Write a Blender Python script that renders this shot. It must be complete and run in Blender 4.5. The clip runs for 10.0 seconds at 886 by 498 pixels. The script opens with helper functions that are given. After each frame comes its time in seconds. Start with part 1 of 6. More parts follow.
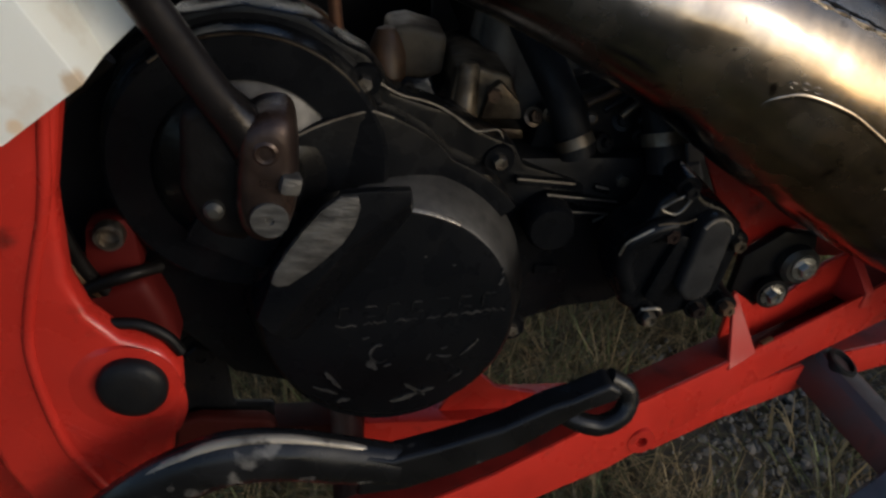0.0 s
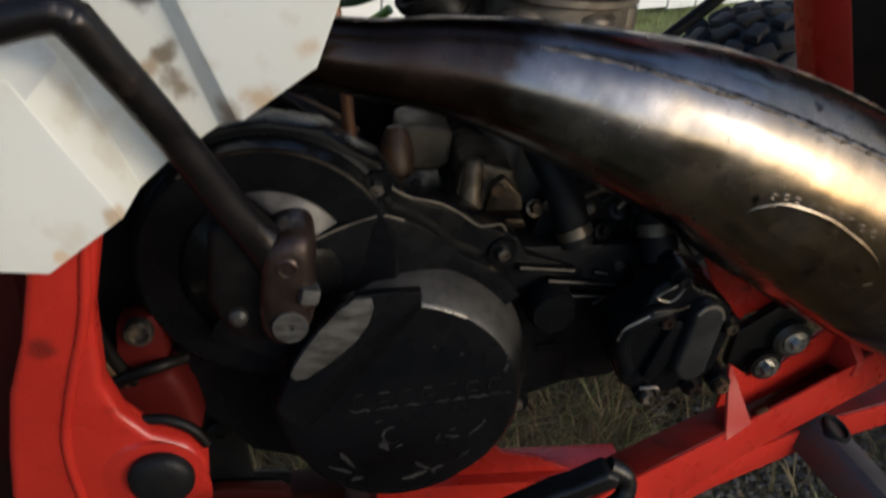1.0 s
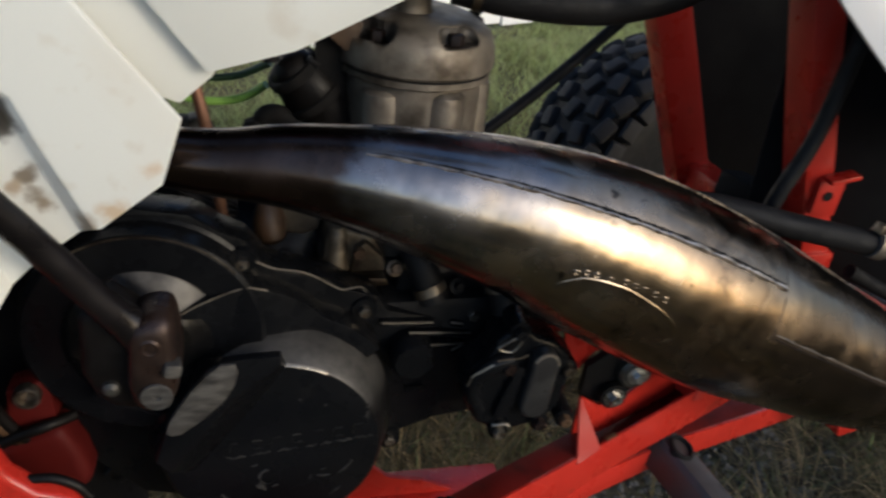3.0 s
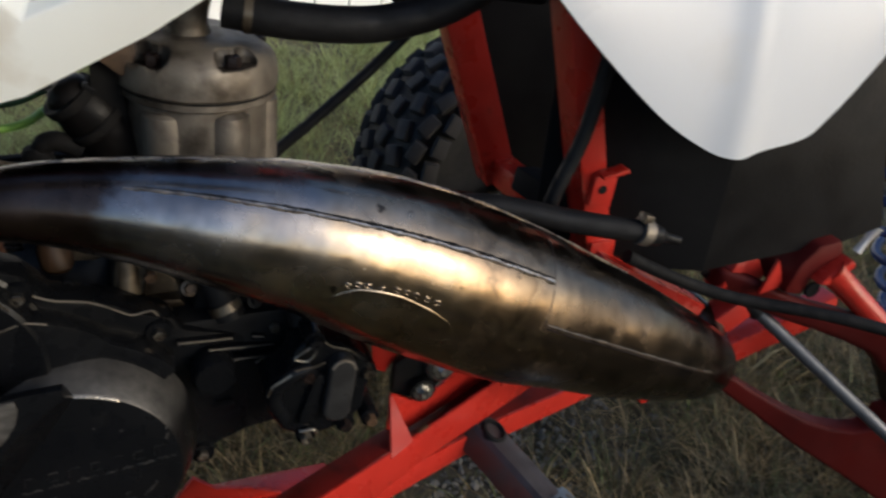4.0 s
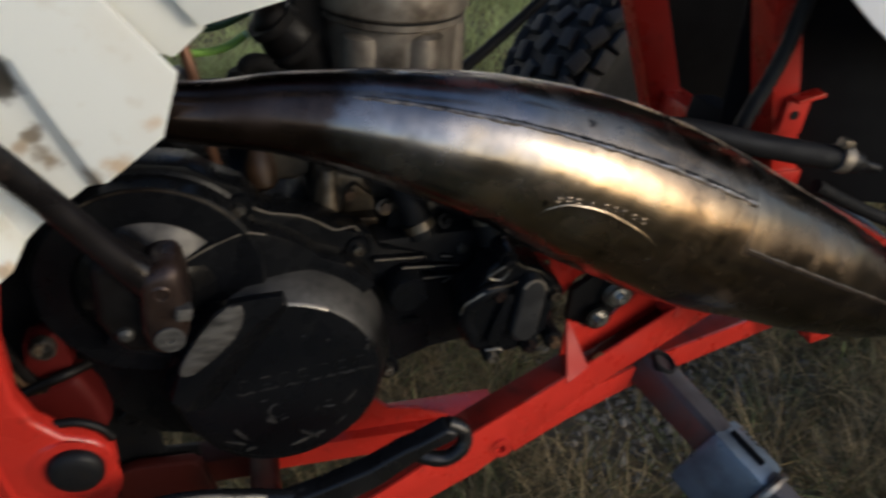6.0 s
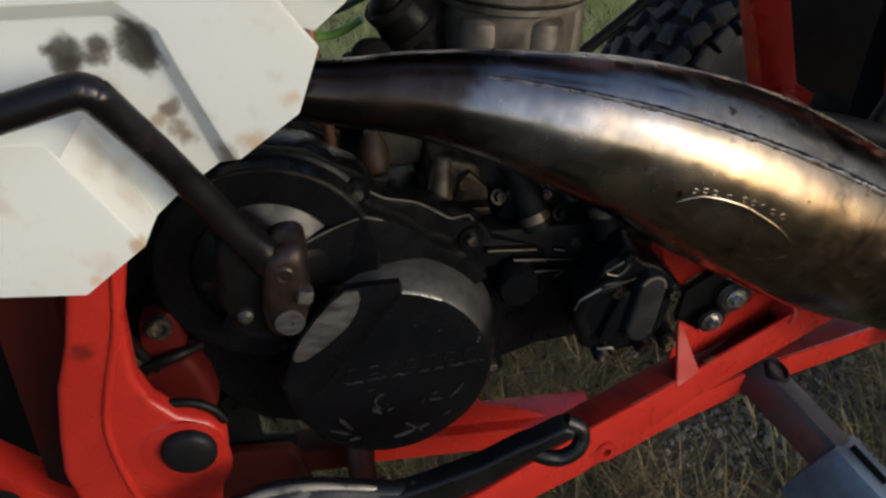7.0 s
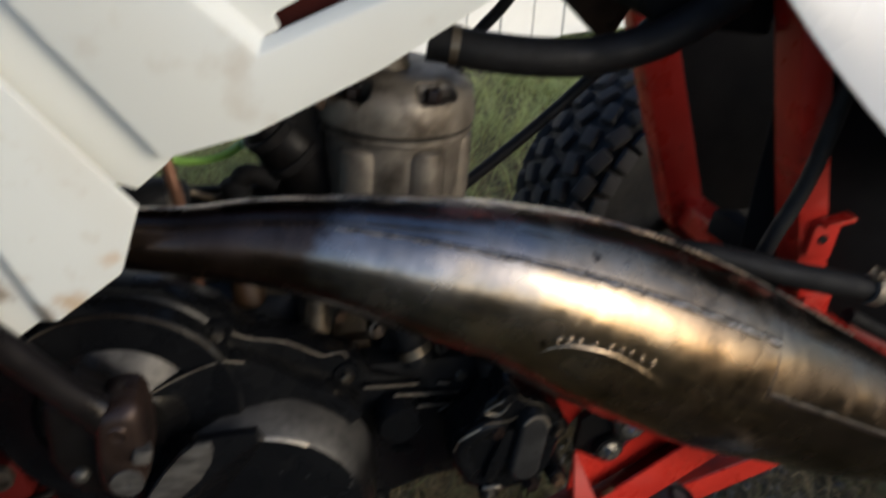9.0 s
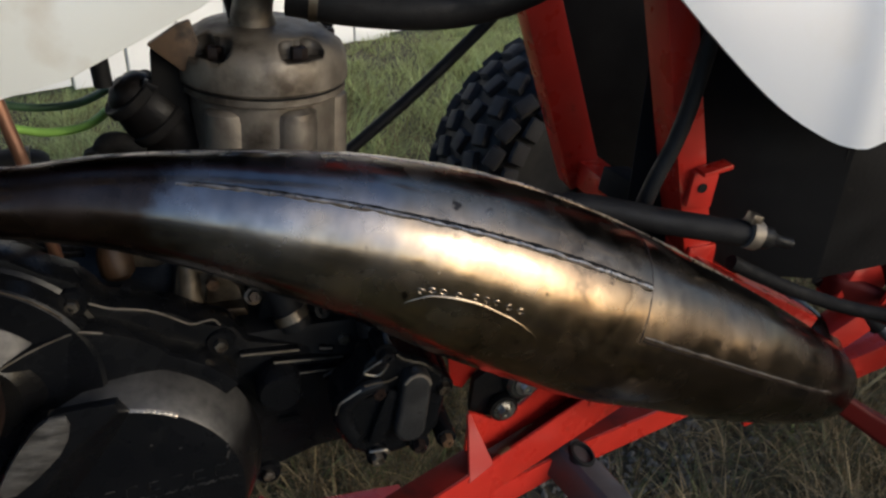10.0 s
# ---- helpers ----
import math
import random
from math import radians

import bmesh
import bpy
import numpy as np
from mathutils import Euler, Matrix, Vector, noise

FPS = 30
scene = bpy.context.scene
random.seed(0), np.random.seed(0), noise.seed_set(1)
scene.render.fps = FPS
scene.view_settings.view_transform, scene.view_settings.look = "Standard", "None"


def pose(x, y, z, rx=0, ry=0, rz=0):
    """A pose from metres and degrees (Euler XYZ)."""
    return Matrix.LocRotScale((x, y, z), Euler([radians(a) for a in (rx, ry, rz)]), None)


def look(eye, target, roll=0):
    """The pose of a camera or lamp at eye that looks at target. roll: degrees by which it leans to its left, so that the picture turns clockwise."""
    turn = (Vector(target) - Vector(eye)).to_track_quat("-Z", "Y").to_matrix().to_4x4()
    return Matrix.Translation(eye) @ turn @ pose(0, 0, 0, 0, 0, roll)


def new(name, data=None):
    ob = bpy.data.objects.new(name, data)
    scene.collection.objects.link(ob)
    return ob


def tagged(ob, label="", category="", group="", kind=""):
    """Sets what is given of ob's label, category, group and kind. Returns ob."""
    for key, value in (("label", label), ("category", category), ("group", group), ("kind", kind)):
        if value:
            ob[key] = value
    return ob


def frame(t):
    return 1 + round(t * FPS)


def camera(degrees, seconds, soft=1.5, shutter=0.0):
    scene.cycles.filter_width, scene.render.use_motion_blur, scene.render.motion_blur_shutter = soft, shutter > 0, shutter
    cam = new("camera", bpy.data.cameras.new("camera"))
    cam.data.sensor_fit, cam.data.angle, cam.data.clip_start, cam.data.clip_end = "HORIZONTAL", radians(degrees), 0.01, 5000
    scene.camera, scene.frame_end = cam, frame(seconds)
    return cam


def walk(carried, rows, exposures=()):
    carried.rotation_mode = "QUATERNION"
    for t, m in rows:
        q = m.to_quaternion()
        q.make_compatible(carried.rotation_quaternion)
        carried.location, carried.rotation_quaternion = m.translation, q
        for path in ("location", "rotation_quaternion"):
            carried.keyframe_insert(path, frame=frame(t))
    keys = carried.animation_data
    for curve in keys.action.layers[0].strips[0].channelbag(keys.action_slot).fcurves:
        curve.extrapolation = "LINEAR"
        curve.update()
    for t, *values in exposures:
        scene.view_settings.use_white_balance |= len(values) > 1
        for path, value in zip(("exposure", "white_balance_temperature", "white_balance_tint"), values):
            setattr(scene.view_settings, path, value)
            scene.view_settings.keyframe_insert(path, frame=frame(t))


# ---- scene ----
cam = camera(57.9, 10.0, soft=2.4, shutter=0.6)
METRES, EYE, TILT, LEAN, TURN = 0.63, 0.63, -31.0, -4.0, -8.0
ROWS = [
    (0.0, 0.0000, 0.0000, 0.0000, 0.0000, 0.0000, 0.0000),
    (0.5, -0.0071, -0.0093, 0.0076, 0.6500, 1.2500, 0.1600),
    (1.0, -0.0006, -0.0485, 0.0623, 0.4700, 1.8400, 0.5600),
    (1.5, 0.0157, -0.0809, 0.1011, -0.3200, 1.8600, 0.5100),
    (1.7, 0.0245, -0.0928, 0.1084, -0.7800, 2.0200, 0.7300),
    (2.0, 0.0378, -0.1108, 0.1193, -0.7900, 1.4200, 1.0600),
    (2.2, 0.0476, -0.1178, 0.1297, -0.8913, 1.2191, 1.2625),
    (3.3, 0.1271, -0.1617, 0.1395, -5.4387, 0.7417, 2.7813),
    (3.5, 0.1518, -0.1675, 0.1488, -7.8000, -0.2700, 4.1500),
    (4.0, 0.2011, -0.2050, 0.1574, -11.5000, -0.5200, 5.7100),
    (4.5, 0.2216, -0.2246, 0.1411, -13.6300, -2.4300, 7.1600),
    (5.0, 0.2183, -0.2207, 0.1333, -14.4400, -3.3200, 7.9400),
    (5.5, 0.1629, -0.2095, 0.1340, -10.7400, -3.0700, 7.4300),
    (6.0, 0.0828, -0.1925, 0.1289, -4.5800, -3.1900, 4.9600),
    (6.2, 0.0650, -0.1893, 0.1323, -3.0332, -3.3389, 4.4728),
    (7.5, 0.0105, -0.1391, 0.0836, 0.8500, -1.6700, 2.1600),
    (8.0, 0.0150, -0.1265, 0.0541, 1.7100, -0.4500, 0.7200),
    (8.5, 0.0563, -0.1203, 0.0903, 1.2100, 0.7500, 3.2100),
    (8.7, 0.0844, -0.1144, 0.1408, -0.1232, 0.5915, 2.9621),
    (9.0, 0.1306, -0.1313, 0.1854, -2.3500, 2.1800, 3.3000),
    (9.2, 0.1442, -0.1395, 0.2019, -3.9380, 3.0733, 2.8349),
    (9.5, 0.1919, -0.1309, 0.1839, -4.8600, 1.3200, 3.3600),
    (9.7, 0.2112, -0.1182, 0.1655, -5.9855, 0.8850, 4.8121),
    (10.0, 0.2116, -0.1197, 0.1438, -5.9300, 1.2000, 5.9600),
]
EXPOSURES = [(0.0, -0.05, 5600, 10), (0.5, 0.10, 5600, 10), (1.0, 0.22, 5600, 10), (1.6, 0.36, 5600, 10), (2.2, 0.40, 5600, 10), (5.0, 0.38, 5600, 10), (5.8, 0.30, 5600, 10), (7.5, 0.27, 5600, 10), (8.2, 0.25, 5600, 10), (9.0, 0.34, 5600, 10), (10.0, 0.36, 5600, 10)]
walk(cam, [(t, pose(0, 0, EYE, TILT, LEAN, TURN) @ pose(METRES * x, METRES * y, METRES * z, 90 + pitch, roll, yaw)) for t, x, y, z, yaw, pitch, roll in ROWS], exposures=EXPOSURES)

# ---- world and light ----
SUN_EL, SUN_AZ = 21.0, 136.0          # height above the horizon; compass from +Y towards +X
world = bpy.data.worlds.new("world")
scene.world = world
world.use_nodes = True
wn = world.node_tree
sky = wn.nodes.new("ShaderNodeTexSky")
sky.sky_type, sky.sun_disc = "NISHITA", False
sky.sun_elevation, sky.sun_rotation = radians(SUN_EL), radians(SUN_AZ)
sky.air_density, sky.dust_density = 1.0, 2.5
wn.nodes["Background"].inputs[1].default_value = 0.15
wn.links.new(sky.outputs[0], wn.nodes["Background"].inputs[0])

sun_data = bpy.data.lights.new("sun", "SUN")
sun_data.energy, sun_data.angle, sun_data.color = 0.55, radians(10), (1.0, 0.80, 0.52)
sun = new("sun", sun_data)
sun_dir = Vector((math.sin(radians(SUN_AZ)) * math.cos(radians(SUN_EL)), math.cos(radians(SUN_AZ)) * math.cos(radians(SUN_EL)), math.sin(radians(SUN_EL))))
sun.matrix_world = look(sun_dir * 20, (0, 0, 0))


# ---- materials ----
def mat(name, color, rough=0.5, metal=0.0, second=None, scale=30.0, bump=0.15, bump_scale=300.0, rough_var=0.15, mix=(0.45, 0.65), coat=0.0, dirt=None, dirt_at=(0.58, 0.72), dirt_scale=18.0, spec=0.5, grain=None):
    """A surface with two colours mixed by noise, patches of dirt, uneven gloss and fine relief."""
    m = bpy.data.materials.new(name)
    m.use_nodes = True
    n, l = m.node_tree.nodes, m.node_tree.links
    b = n["Principled BSDF"]
    co = n.new("ShaderNodeTexCoord")

    def noise_tex(s, detail=6.0):
        t = n.new("ShaderNodeTexNoise")
        t.inputs["Scale"].default_value, t.inputs["Detail"].default_value = s, detail
        if grain:
            st = n.new("ShaderNodeMapping")
            st.inputs["Rotation"].default_value, st.inputs["Scale"].default_value = [radians(v) for v in grain[0]], grain[1]
            l.new(co.outputs["Object"], st.inputs["Vector"])
            l.new(st.outputs["Vector"], t.inputs["Vector"])
        else:
            l.new(co.outputs["Object"], t.inputs["Vector"])
        return t.outputs["Fac"]

    def ramp(src, lo, hi):
        r = n.new("ShaderNodeMapRange")
        r.inputs["From Min"].default_value, r.inputs["From Max"].default_value = lo, hi
        l.new(src, r.inputs["Value"])
        return r.outputs["Result"]

    def blend(fac, a, c):
        x = n.new("ShaderNodeMix")
        x.data_type = "RGBA"
        l.new(fac, x.inputs["Factor"])
        for sock, v in ((x.inputs["A"], a), (x.inputs["B"], c)):
            if isinstance(v, tuple):
                sock.default_value = (*v, 1)
            else:
                l.new(v, sock)
        return x.outputs["Result"]

    second = second or tuple(c * 0.7 for c in color)
    col = blend(ramp(noise_tex(scale), *mix), color, second)
    rsrc = ramp(noise_tex(scale * 2.3), 0.3, 0.7)
    if dirt:
        dfac = ramp(noise_tex(dirt_scale, 9.0), *dirt_at)
        col = blend(dfac, col, dirt)
    l.new(col, b.inputs["Base Color"])
    rr = n.new("ShaderNodeMapRange")
    rr.inputs["To Min"].default_value, rr.inputs["To Max"].default_value = max(0.02, rough - rough_var), min(1.0, rough + rough_var)
    l.new(rsrc, rr.inputs["Value"])
    l.new(rr.outputs["Result"], b.inputs["Roughness"])
    b.inputs["Metallic"].default_value = metal
    b.inputs["Coat Weight"].default_value = coat
    b.inputs["Coat Roughness"].default_value = 0.12
    b.inputs["Specular IOR Level"].default_value = spec
    if bump:
        bp = n.new("ShaderNodeBump")
        bp.inputs["Strength"].default_value, bp.inputs["Distance"].default_value = bump, 0.0008
        l.new(noise_tex(bump_scale, 3.0), bp.inputs["Height"])
        l.new(bp.outputs["Normal"], b.inputs["Normal"])
    return m


RED = mat("red_paint", (0.42, 0.023, 0.013), 0.30, second=(0.35, 0.0185, 0.0105), scale=14, bump=0.12, bump_scale=160, rough_var=0.10, coat=0.12, dirt=(0.07, 0.010, 0.007), dirt_at=(0.64, 0.80), dirt_scale=38, spec=0.40)
RED_FLAT = mat("weathered_red_paint", (0.40, 0.030, 0.020), 0.55, second=(0.34, 0.024, 0.016), scale=20, bump=0.2, bump_scale=160, spec=0.3)
# two darker copies of the red; shade on hidden members is in their colour
RED_DEEP_SHADE = mat("deep_shade_red_paint", (0.040, 0.007, 0.005), 0.55, second=(0.015, 0.007, 0.006), scale=14, bump=0.3, bump_scale=120, spec=0.09)
RED_SHADED_DIRTY = mat("shaded_grimy_red_paint", (0.125, 0.008, 0.005), 0.50, second=(0.080, 0.006, 0.004), scale=18, bump=0.25, bump_scale=130, dirt=(0.022, 0.006, 0.005), dirt_at=(0.54, 0.78), dirt_scale=30, spec=0.14)
BLACK = mat("black_engine_paint", (0.0040, 0.0044, 0.0054), 0.26, second=(0.0058, 0.0062, 0.0072), scale=22, bump=0.18, bump_scale=420, rough_var=0.10, dirt=(0.0115, 0.0112, 0.0108), dirt_at=(0.66, 0.86), dirt_scale=34, spec=0.15)
BLACK_DULL = mat("black_greasy_casting", (0.0062, 0.0064, 0.0074), 0.42, second=(0.0096, 0.0094, 0.0094), scale=30, bump=0.45, bump_scale=260, dirt=(0.015, 0.0115, 0.008), dirt_at=(0.62, 0.80), dirt_scale=38, spec=0.14)
BOOT = mat("oil_soaked_black_rubber", (0.0056, 0.0057, 0.0062), 0.72, second=(0.0125, 0.0115, 0.011), scale=60, bump=0.6, bump_scale=220, spec=0.12)
RUBBER = mat("black_rubber", (0.0056, 0.0058, 0.0068), 0.60, second=(0.0095, 0.0095, 0.0100), scale=40, bump=0.3, bump_scale=400, spec=0.22)
TYRE = mat("tyre_rubber", (0.0175, 0.0168, 0.0180), 0.80, second=(0.027, 0.026, 0.027), scale=16, bump=0.35, bump_scale=220)
PLASTIC_DARK = mat("dark_grey_plastic", (0.0046, 0.0045, 0.0049), 0.55, second=(0.0070, 0.0067, 0.0070), scale=9, bump=0.4, bump_scale=220, dirt=(0.026, 0.023, 0.020), dirt_at=(0.67, 0.80), dirt_scale=60, spec=0.18)
MARK = mat("dull_pressed_steel", (0.19, 0.152, 0.112), 0.42, 1.0, second=(0.12, 0.095, 0.07), scale=120, bump=0.4, bump_scale=420)
# darker brown for the cut faces of the nut pockets
HEAD_POCKET = mat("dark_pocket_lining", (0.020, 0.016, 0.013), 0.55, second=(0.038, 0.031, 0.024), scale=60, bump=0.5, bump_scale=260)
SEAM = mat("weld_steel", (0.56, 0.48, 0.39), 0.34, 1.0, second=(0.30, 0.25, 0.20), scale=120, bump=0.4, bump_scale=420)
PEDAL_FLAKE = mat("flaking_black_pedal_paint", (0.0055, 0.0055, 0.006), 0.26, second=(0.016, 0.016, 0.017), scale=18, bump=0.2, bump_scale=160, dirt=(0.10, 0.094, 0.085), dirt_at=(0.60, 0.65), dirt_scale=34, spec=0.3)
WHITE = mat("white_plastic", (0.79, 0.80, 0.745), 0.40, second=(0.72, 0.71, 0.65), scale=7, bump=0.12, bump_scale=140, rough_var=0.12, mix=(0.42, 0.70), dirt=(0.50, 0.43, 0.32), dirt_at=(0.62, 0.88), dirt_scale=22)
WHITE_CLEAN = mat("white_fender_plastic", (0.725, 0.745, 0.770), 0.32, second=(0.70, 0.71, 0.715), scale=4, bump=0.06, bump_scale=60, rough_var=0.08, mix=(0.3, 0.8), dirt=(0.62, 0.58, 0.50), dirt_at=(0.60, 1.0), dirt_scale=12)
ALLOY = mat("cast_alloy", (0.225, 0.200, 0.166), 0.56, 0.70, second=(0.140, 0.122, 0.099), scale=34, bump=0.45, bump_scale=300, dirt=(0.060, 0.049, 0.038), dirt_at=(0.52, 0.70), dirt_scale=30)
ALLOY_OILY = mat("oily_alloy", (0.16, 0.135, 0.10), 0.40, 0.7, second=(0.065, 0.048, 0.03), scale=30, bump=0.4, bump_scale=240, dirt=(0.02, 0.013, 0.008), dirt_at=(0.48, 0.64), dirt_scale=34)
STEEL = mat("bolt_steel", (0.26, 0.24, 0.205), 0.42, 1.0, second=(0.12, 0.10, 0.08), scale=90, bump=0.3, bump_scale=500)
TIE_STEEL = mat("dull_grey_rod", (0.105, 0.106, 0.112), 0.44, 0.5, second=(0.070, 0.070, 0.074), scale=30, bump=0.2, bump_scale=300)
TIE_NUT = mat("pale_worn_nut", (0.19, 0.195, 0.20), 0.42, 0.5, second=(0.11, 0.112, 0.118), scale=60, bump=0.3, bump_scale=300)
ZINC = mat("bright_zinc_steel", (0.50, 0.50, 0.48), 0.34, 1.0, second=(0.34, 0.33, 0.31), scale=60, bump=0.2, bump_scale=500, dirt=(0.12, 0.11, 0.10), dirt_at=(0.60, 0.75), dirt_scale=120)
GALV = mat("grey_blue_steel", (0.125, 0.160, 0.205), 0.40, 0.4, second=(0.080, 0.098, 0.125), scale=30, bump=0.3, bump_scale=200, dirt=(0.16, 0.17, 0.18), dirt_at=(0.64, 0.76), dirt_scale=40)
RUSTY = mat("rusty_brown_steel", (0.023, 0.014, 0.0115), 0.40, 0.5, second=(0.013, 0.009, 0.0083), scale=26, bump=0.5, bump_scale=260, dirt=(0.075, 0.035, 0.020), dirt_at=(0.62, 0.78), dirt_scale=40)
PEG_BROWN = mat("brown_worn_peg_paint", (0.085, 0.024, 0.018), 0.46, second=(0.045, 0.040, 0.040), scale=14, bump=0.3, bump_scale=180, dirt=(0.02, 0.014, 0.013), dirt_at=(0.56, 0.74), dirt_scale=30)
PEG_GREY = mat("worn_grey_purple_paint", (0.060, 0.055, 0.060), 0.46, 0.2, second=(0.036, 0.031, 0.034), scale=20, bump=0.3, bump_scale=180, dirt=(0.075, 0.040, 0.034), dirt_at=(0.60, 0.78), dirt_scale=30)
LEVER = mat("worn_dark_lever_steel", (0.0140, 0.0122, 0.0132), 0.34, 0.6, second=(0.0095, 0.0083, 0.0085), scale=20, bump=0.25, bump_scale=220, dirt=(0.05, 0.036, 0.030), dirt_at=(0.66, 0.78), dirt_scale=40)
PEDAL_BLACK = mat("chipped_black_pedal_paint", (0.0050, 0.0050, 0.0054), 0.28, second=(0.0085, 0.0085, 0.009), scale=18, bump=0.15, bump_scale=200, spec=0.3, dirt=(0.03, 0.028, 0.026), dirt_at=(0.68, 0.74), dirt_scale=45)
PEDAL_WORN = mat("worn_pedal_steel", (0.27, 0.24, 0.19), 0.50, 0.5, second=(0.12, 0.105, 0.085), scale=40, bump=0.3, bump_scale=160, mix=(0.46, 0.62), dirt=(0.02, 0.018, 0.016), dirt_at=(0.60, 0.66), dirt_scale=45)
SCRAPED = mat("scraped_alloy", (0.120, 0.114, 0.104), 0.48, 0.5, second=(0.034, 0.032, 0.030), scale=60, bump=0.7, bump_scale=200, mix=(0.36, 0.66), grain=((0, -52, 0), (1.0, 1.0, 3.0)))
LETTER = mat("worn_letter_edges", (0.040, 0.038, 0.035), 0.5, 0.3, second=(0.010, 0.010, 0.010), scale=160, bump=0.5, bump_scale=300)
LETTER_DARK = mat("blackened_letter_edges", (0.013, 0.013, 0.0125), 0.45, 0.2, second=(0.007, 0.007, 0.007), scale=160, bump=0.5, bump_scale=300)
CHIP = mat("chipped_paint", (0.052, 0.050, 0.047), 0.5, 0.3, second=(0.014, 0.014, 0.013), scale=160, bump=0.5, bump_scale=300)
# darker copy of the frame red, with the arms' shade in its colour
RED_ARM = mat("shaded_red_arm_paint", (0.078, 0.0075, 0.0060), 0.5, second=(0.058, 0.006, 0.005), scale=12, bump=0.2, bump_scale=120, dirt=(0.05, 0.008, 0.006), dirt_at=(0.58, 0.80), dirt_scale=26, spec=0.12)
BLUE = mat("blue_spring_enamel", (0.024, 0.062, 0.235), 0.36, second=(0.018, 0.045, 0.17), scale=20, bump=0.08, bump_scale=200, coat=0.3, dirt=(0.07, 0.075, 0.10), dirt_at=(0.66, 0.82), dirt_scale=30)
SHOCK_ALLOY = mat("pale_shock_body", (0.58, 0.57, 0.54), 0.36, 0.35, second=(0.46, 0.45, 0.42), scale=20, bump=0.15, bump_scale=200, dirt=(0.25, 0.22, 0.18), dirt_at=(0.60, 0.80), dirt_scale=30)
SHOCK_RUST = mat("brown_shock_sleeve", (0.17, 0.085, 0.035), 0.5, 0.2, second=(0.11, 0.055, 0.024), scale=24, bump=0.2, bump_scale=200)
COPPER = mat("copper_tube", (0.23, 0.118, 0.072), 0.45, 0.6, second=(0.17, 0.080, 0.045), scale=30)
GREEN = mat("green_hose", (0.30, 0.55, 0.10), 0.4, second=(0.22, 0.42, 0.09), scale=30)
GREEN_DARK = mat("dark_green_hose", (0.05, 0.10, 0.05), 0.45, second=(0.03, 0.06, 0.03), scale=30)
INLET_TAN = mat("dull_tan_oiled_alloy", (0.105, 0.086, 0.060), 0.55, 0.2, second=(0.062, 0.048, 0.032), scale=40, bump=0.35, bump_scale=240, dirt=(0.020, 0.013, 0.008), dirt_at=(0.56, 0.70), dirt_scale=50)
PUMP_FACE = mat("worn_grey_black_paint", (0.017, 0.017, 0.0175), 0.40, second=(0.026, 0.026, 0.026), scale=60, bump=0.4, bump_scale=300, spec=0.25)
BUSH = mat("oily_grey_spacer", (0.050, 0.049, 0.043), 0.42, 0.4, second=(0.026, 0.025, 0.022), scale=60, bump=0.3, bump_scale=300)
STAY_BROWN = mat("rusty_brown_bracket", (0.085, 0.055, 0.034), 0.55, 0.2, second=(0.050, 0.033, 0.022), scale=50, bump=0.4, bump_scale=260, dirt=(0.018, 0.013, 0.010), dirt_at=(0.54, 0.70), dirt_scale=60)
BOSS_BROWN = mat("oily_rust_brown_steel", (0.038, 0.0235, 0.0180), 0.36, 0.55, second=(0.020, 0.0135, 0.0115), scale=40, bump=0.5, bump_scale=200, dirt=(0.075, 0.052, 0.040), dirt_at=(0.64, 0.80), dirt_scale=60)
GREASE = mat("black_oily_grime", (0.0050, 0.0042, 0.0040), 0.50, second=(0.0034, 0.0031, 0.0031), scale=40, bump=0.5, bump_scale=200, spec=0.15)
BOSS_DARK = mat("brown_black_greasy_steel", (0.0115, 0.0085, 0.0078), 0.45, 0.3, second=(0.0075, 0.0062, 0.0060), scale=40, bump=0.5, bump_scale=200)
BROWN_PART = mat("brown_grimy_part", (0.075, 0.040, 0.018), 0.5, second=(0.035, 0.020, 0.010), scale=40, bump=0.3, bump_scale=240)
TAN_PART = mat("tan_grimy_casting", (0.17, 0.135, 0.088), 0.48, 0.3, second=(0.070, 0.050, 0.028), scale=34, bump=0.4, bump_scale=240, mix=(0.40, 0.60), dirt=(0.018, 0.011, 0.006), dirt_at=(0.50, 0.62), dirt_scale=45)
VOID_BLACK = mat("matt_black", (0.0058, 0.0058, 0.0064), 0.8, second=(0.0085, 0.0085, 0.0088), scale=12, bump=0.2, bump_scale=200, spec=0.12)
FENCE_WHITE = mat("white_fence_paint", (0.80, 0.80, 0.78), 0.5, second=(0.74, 0.74, 0.72), scale=4, bump=0.1, bump_scale=80)
STONE = mat("grey_gravel", (0.170, 0.155, 0.132), 0.85, second=(0.095, 0.088, 0.078), scale=60, bump=0.4, bump_scale=300)


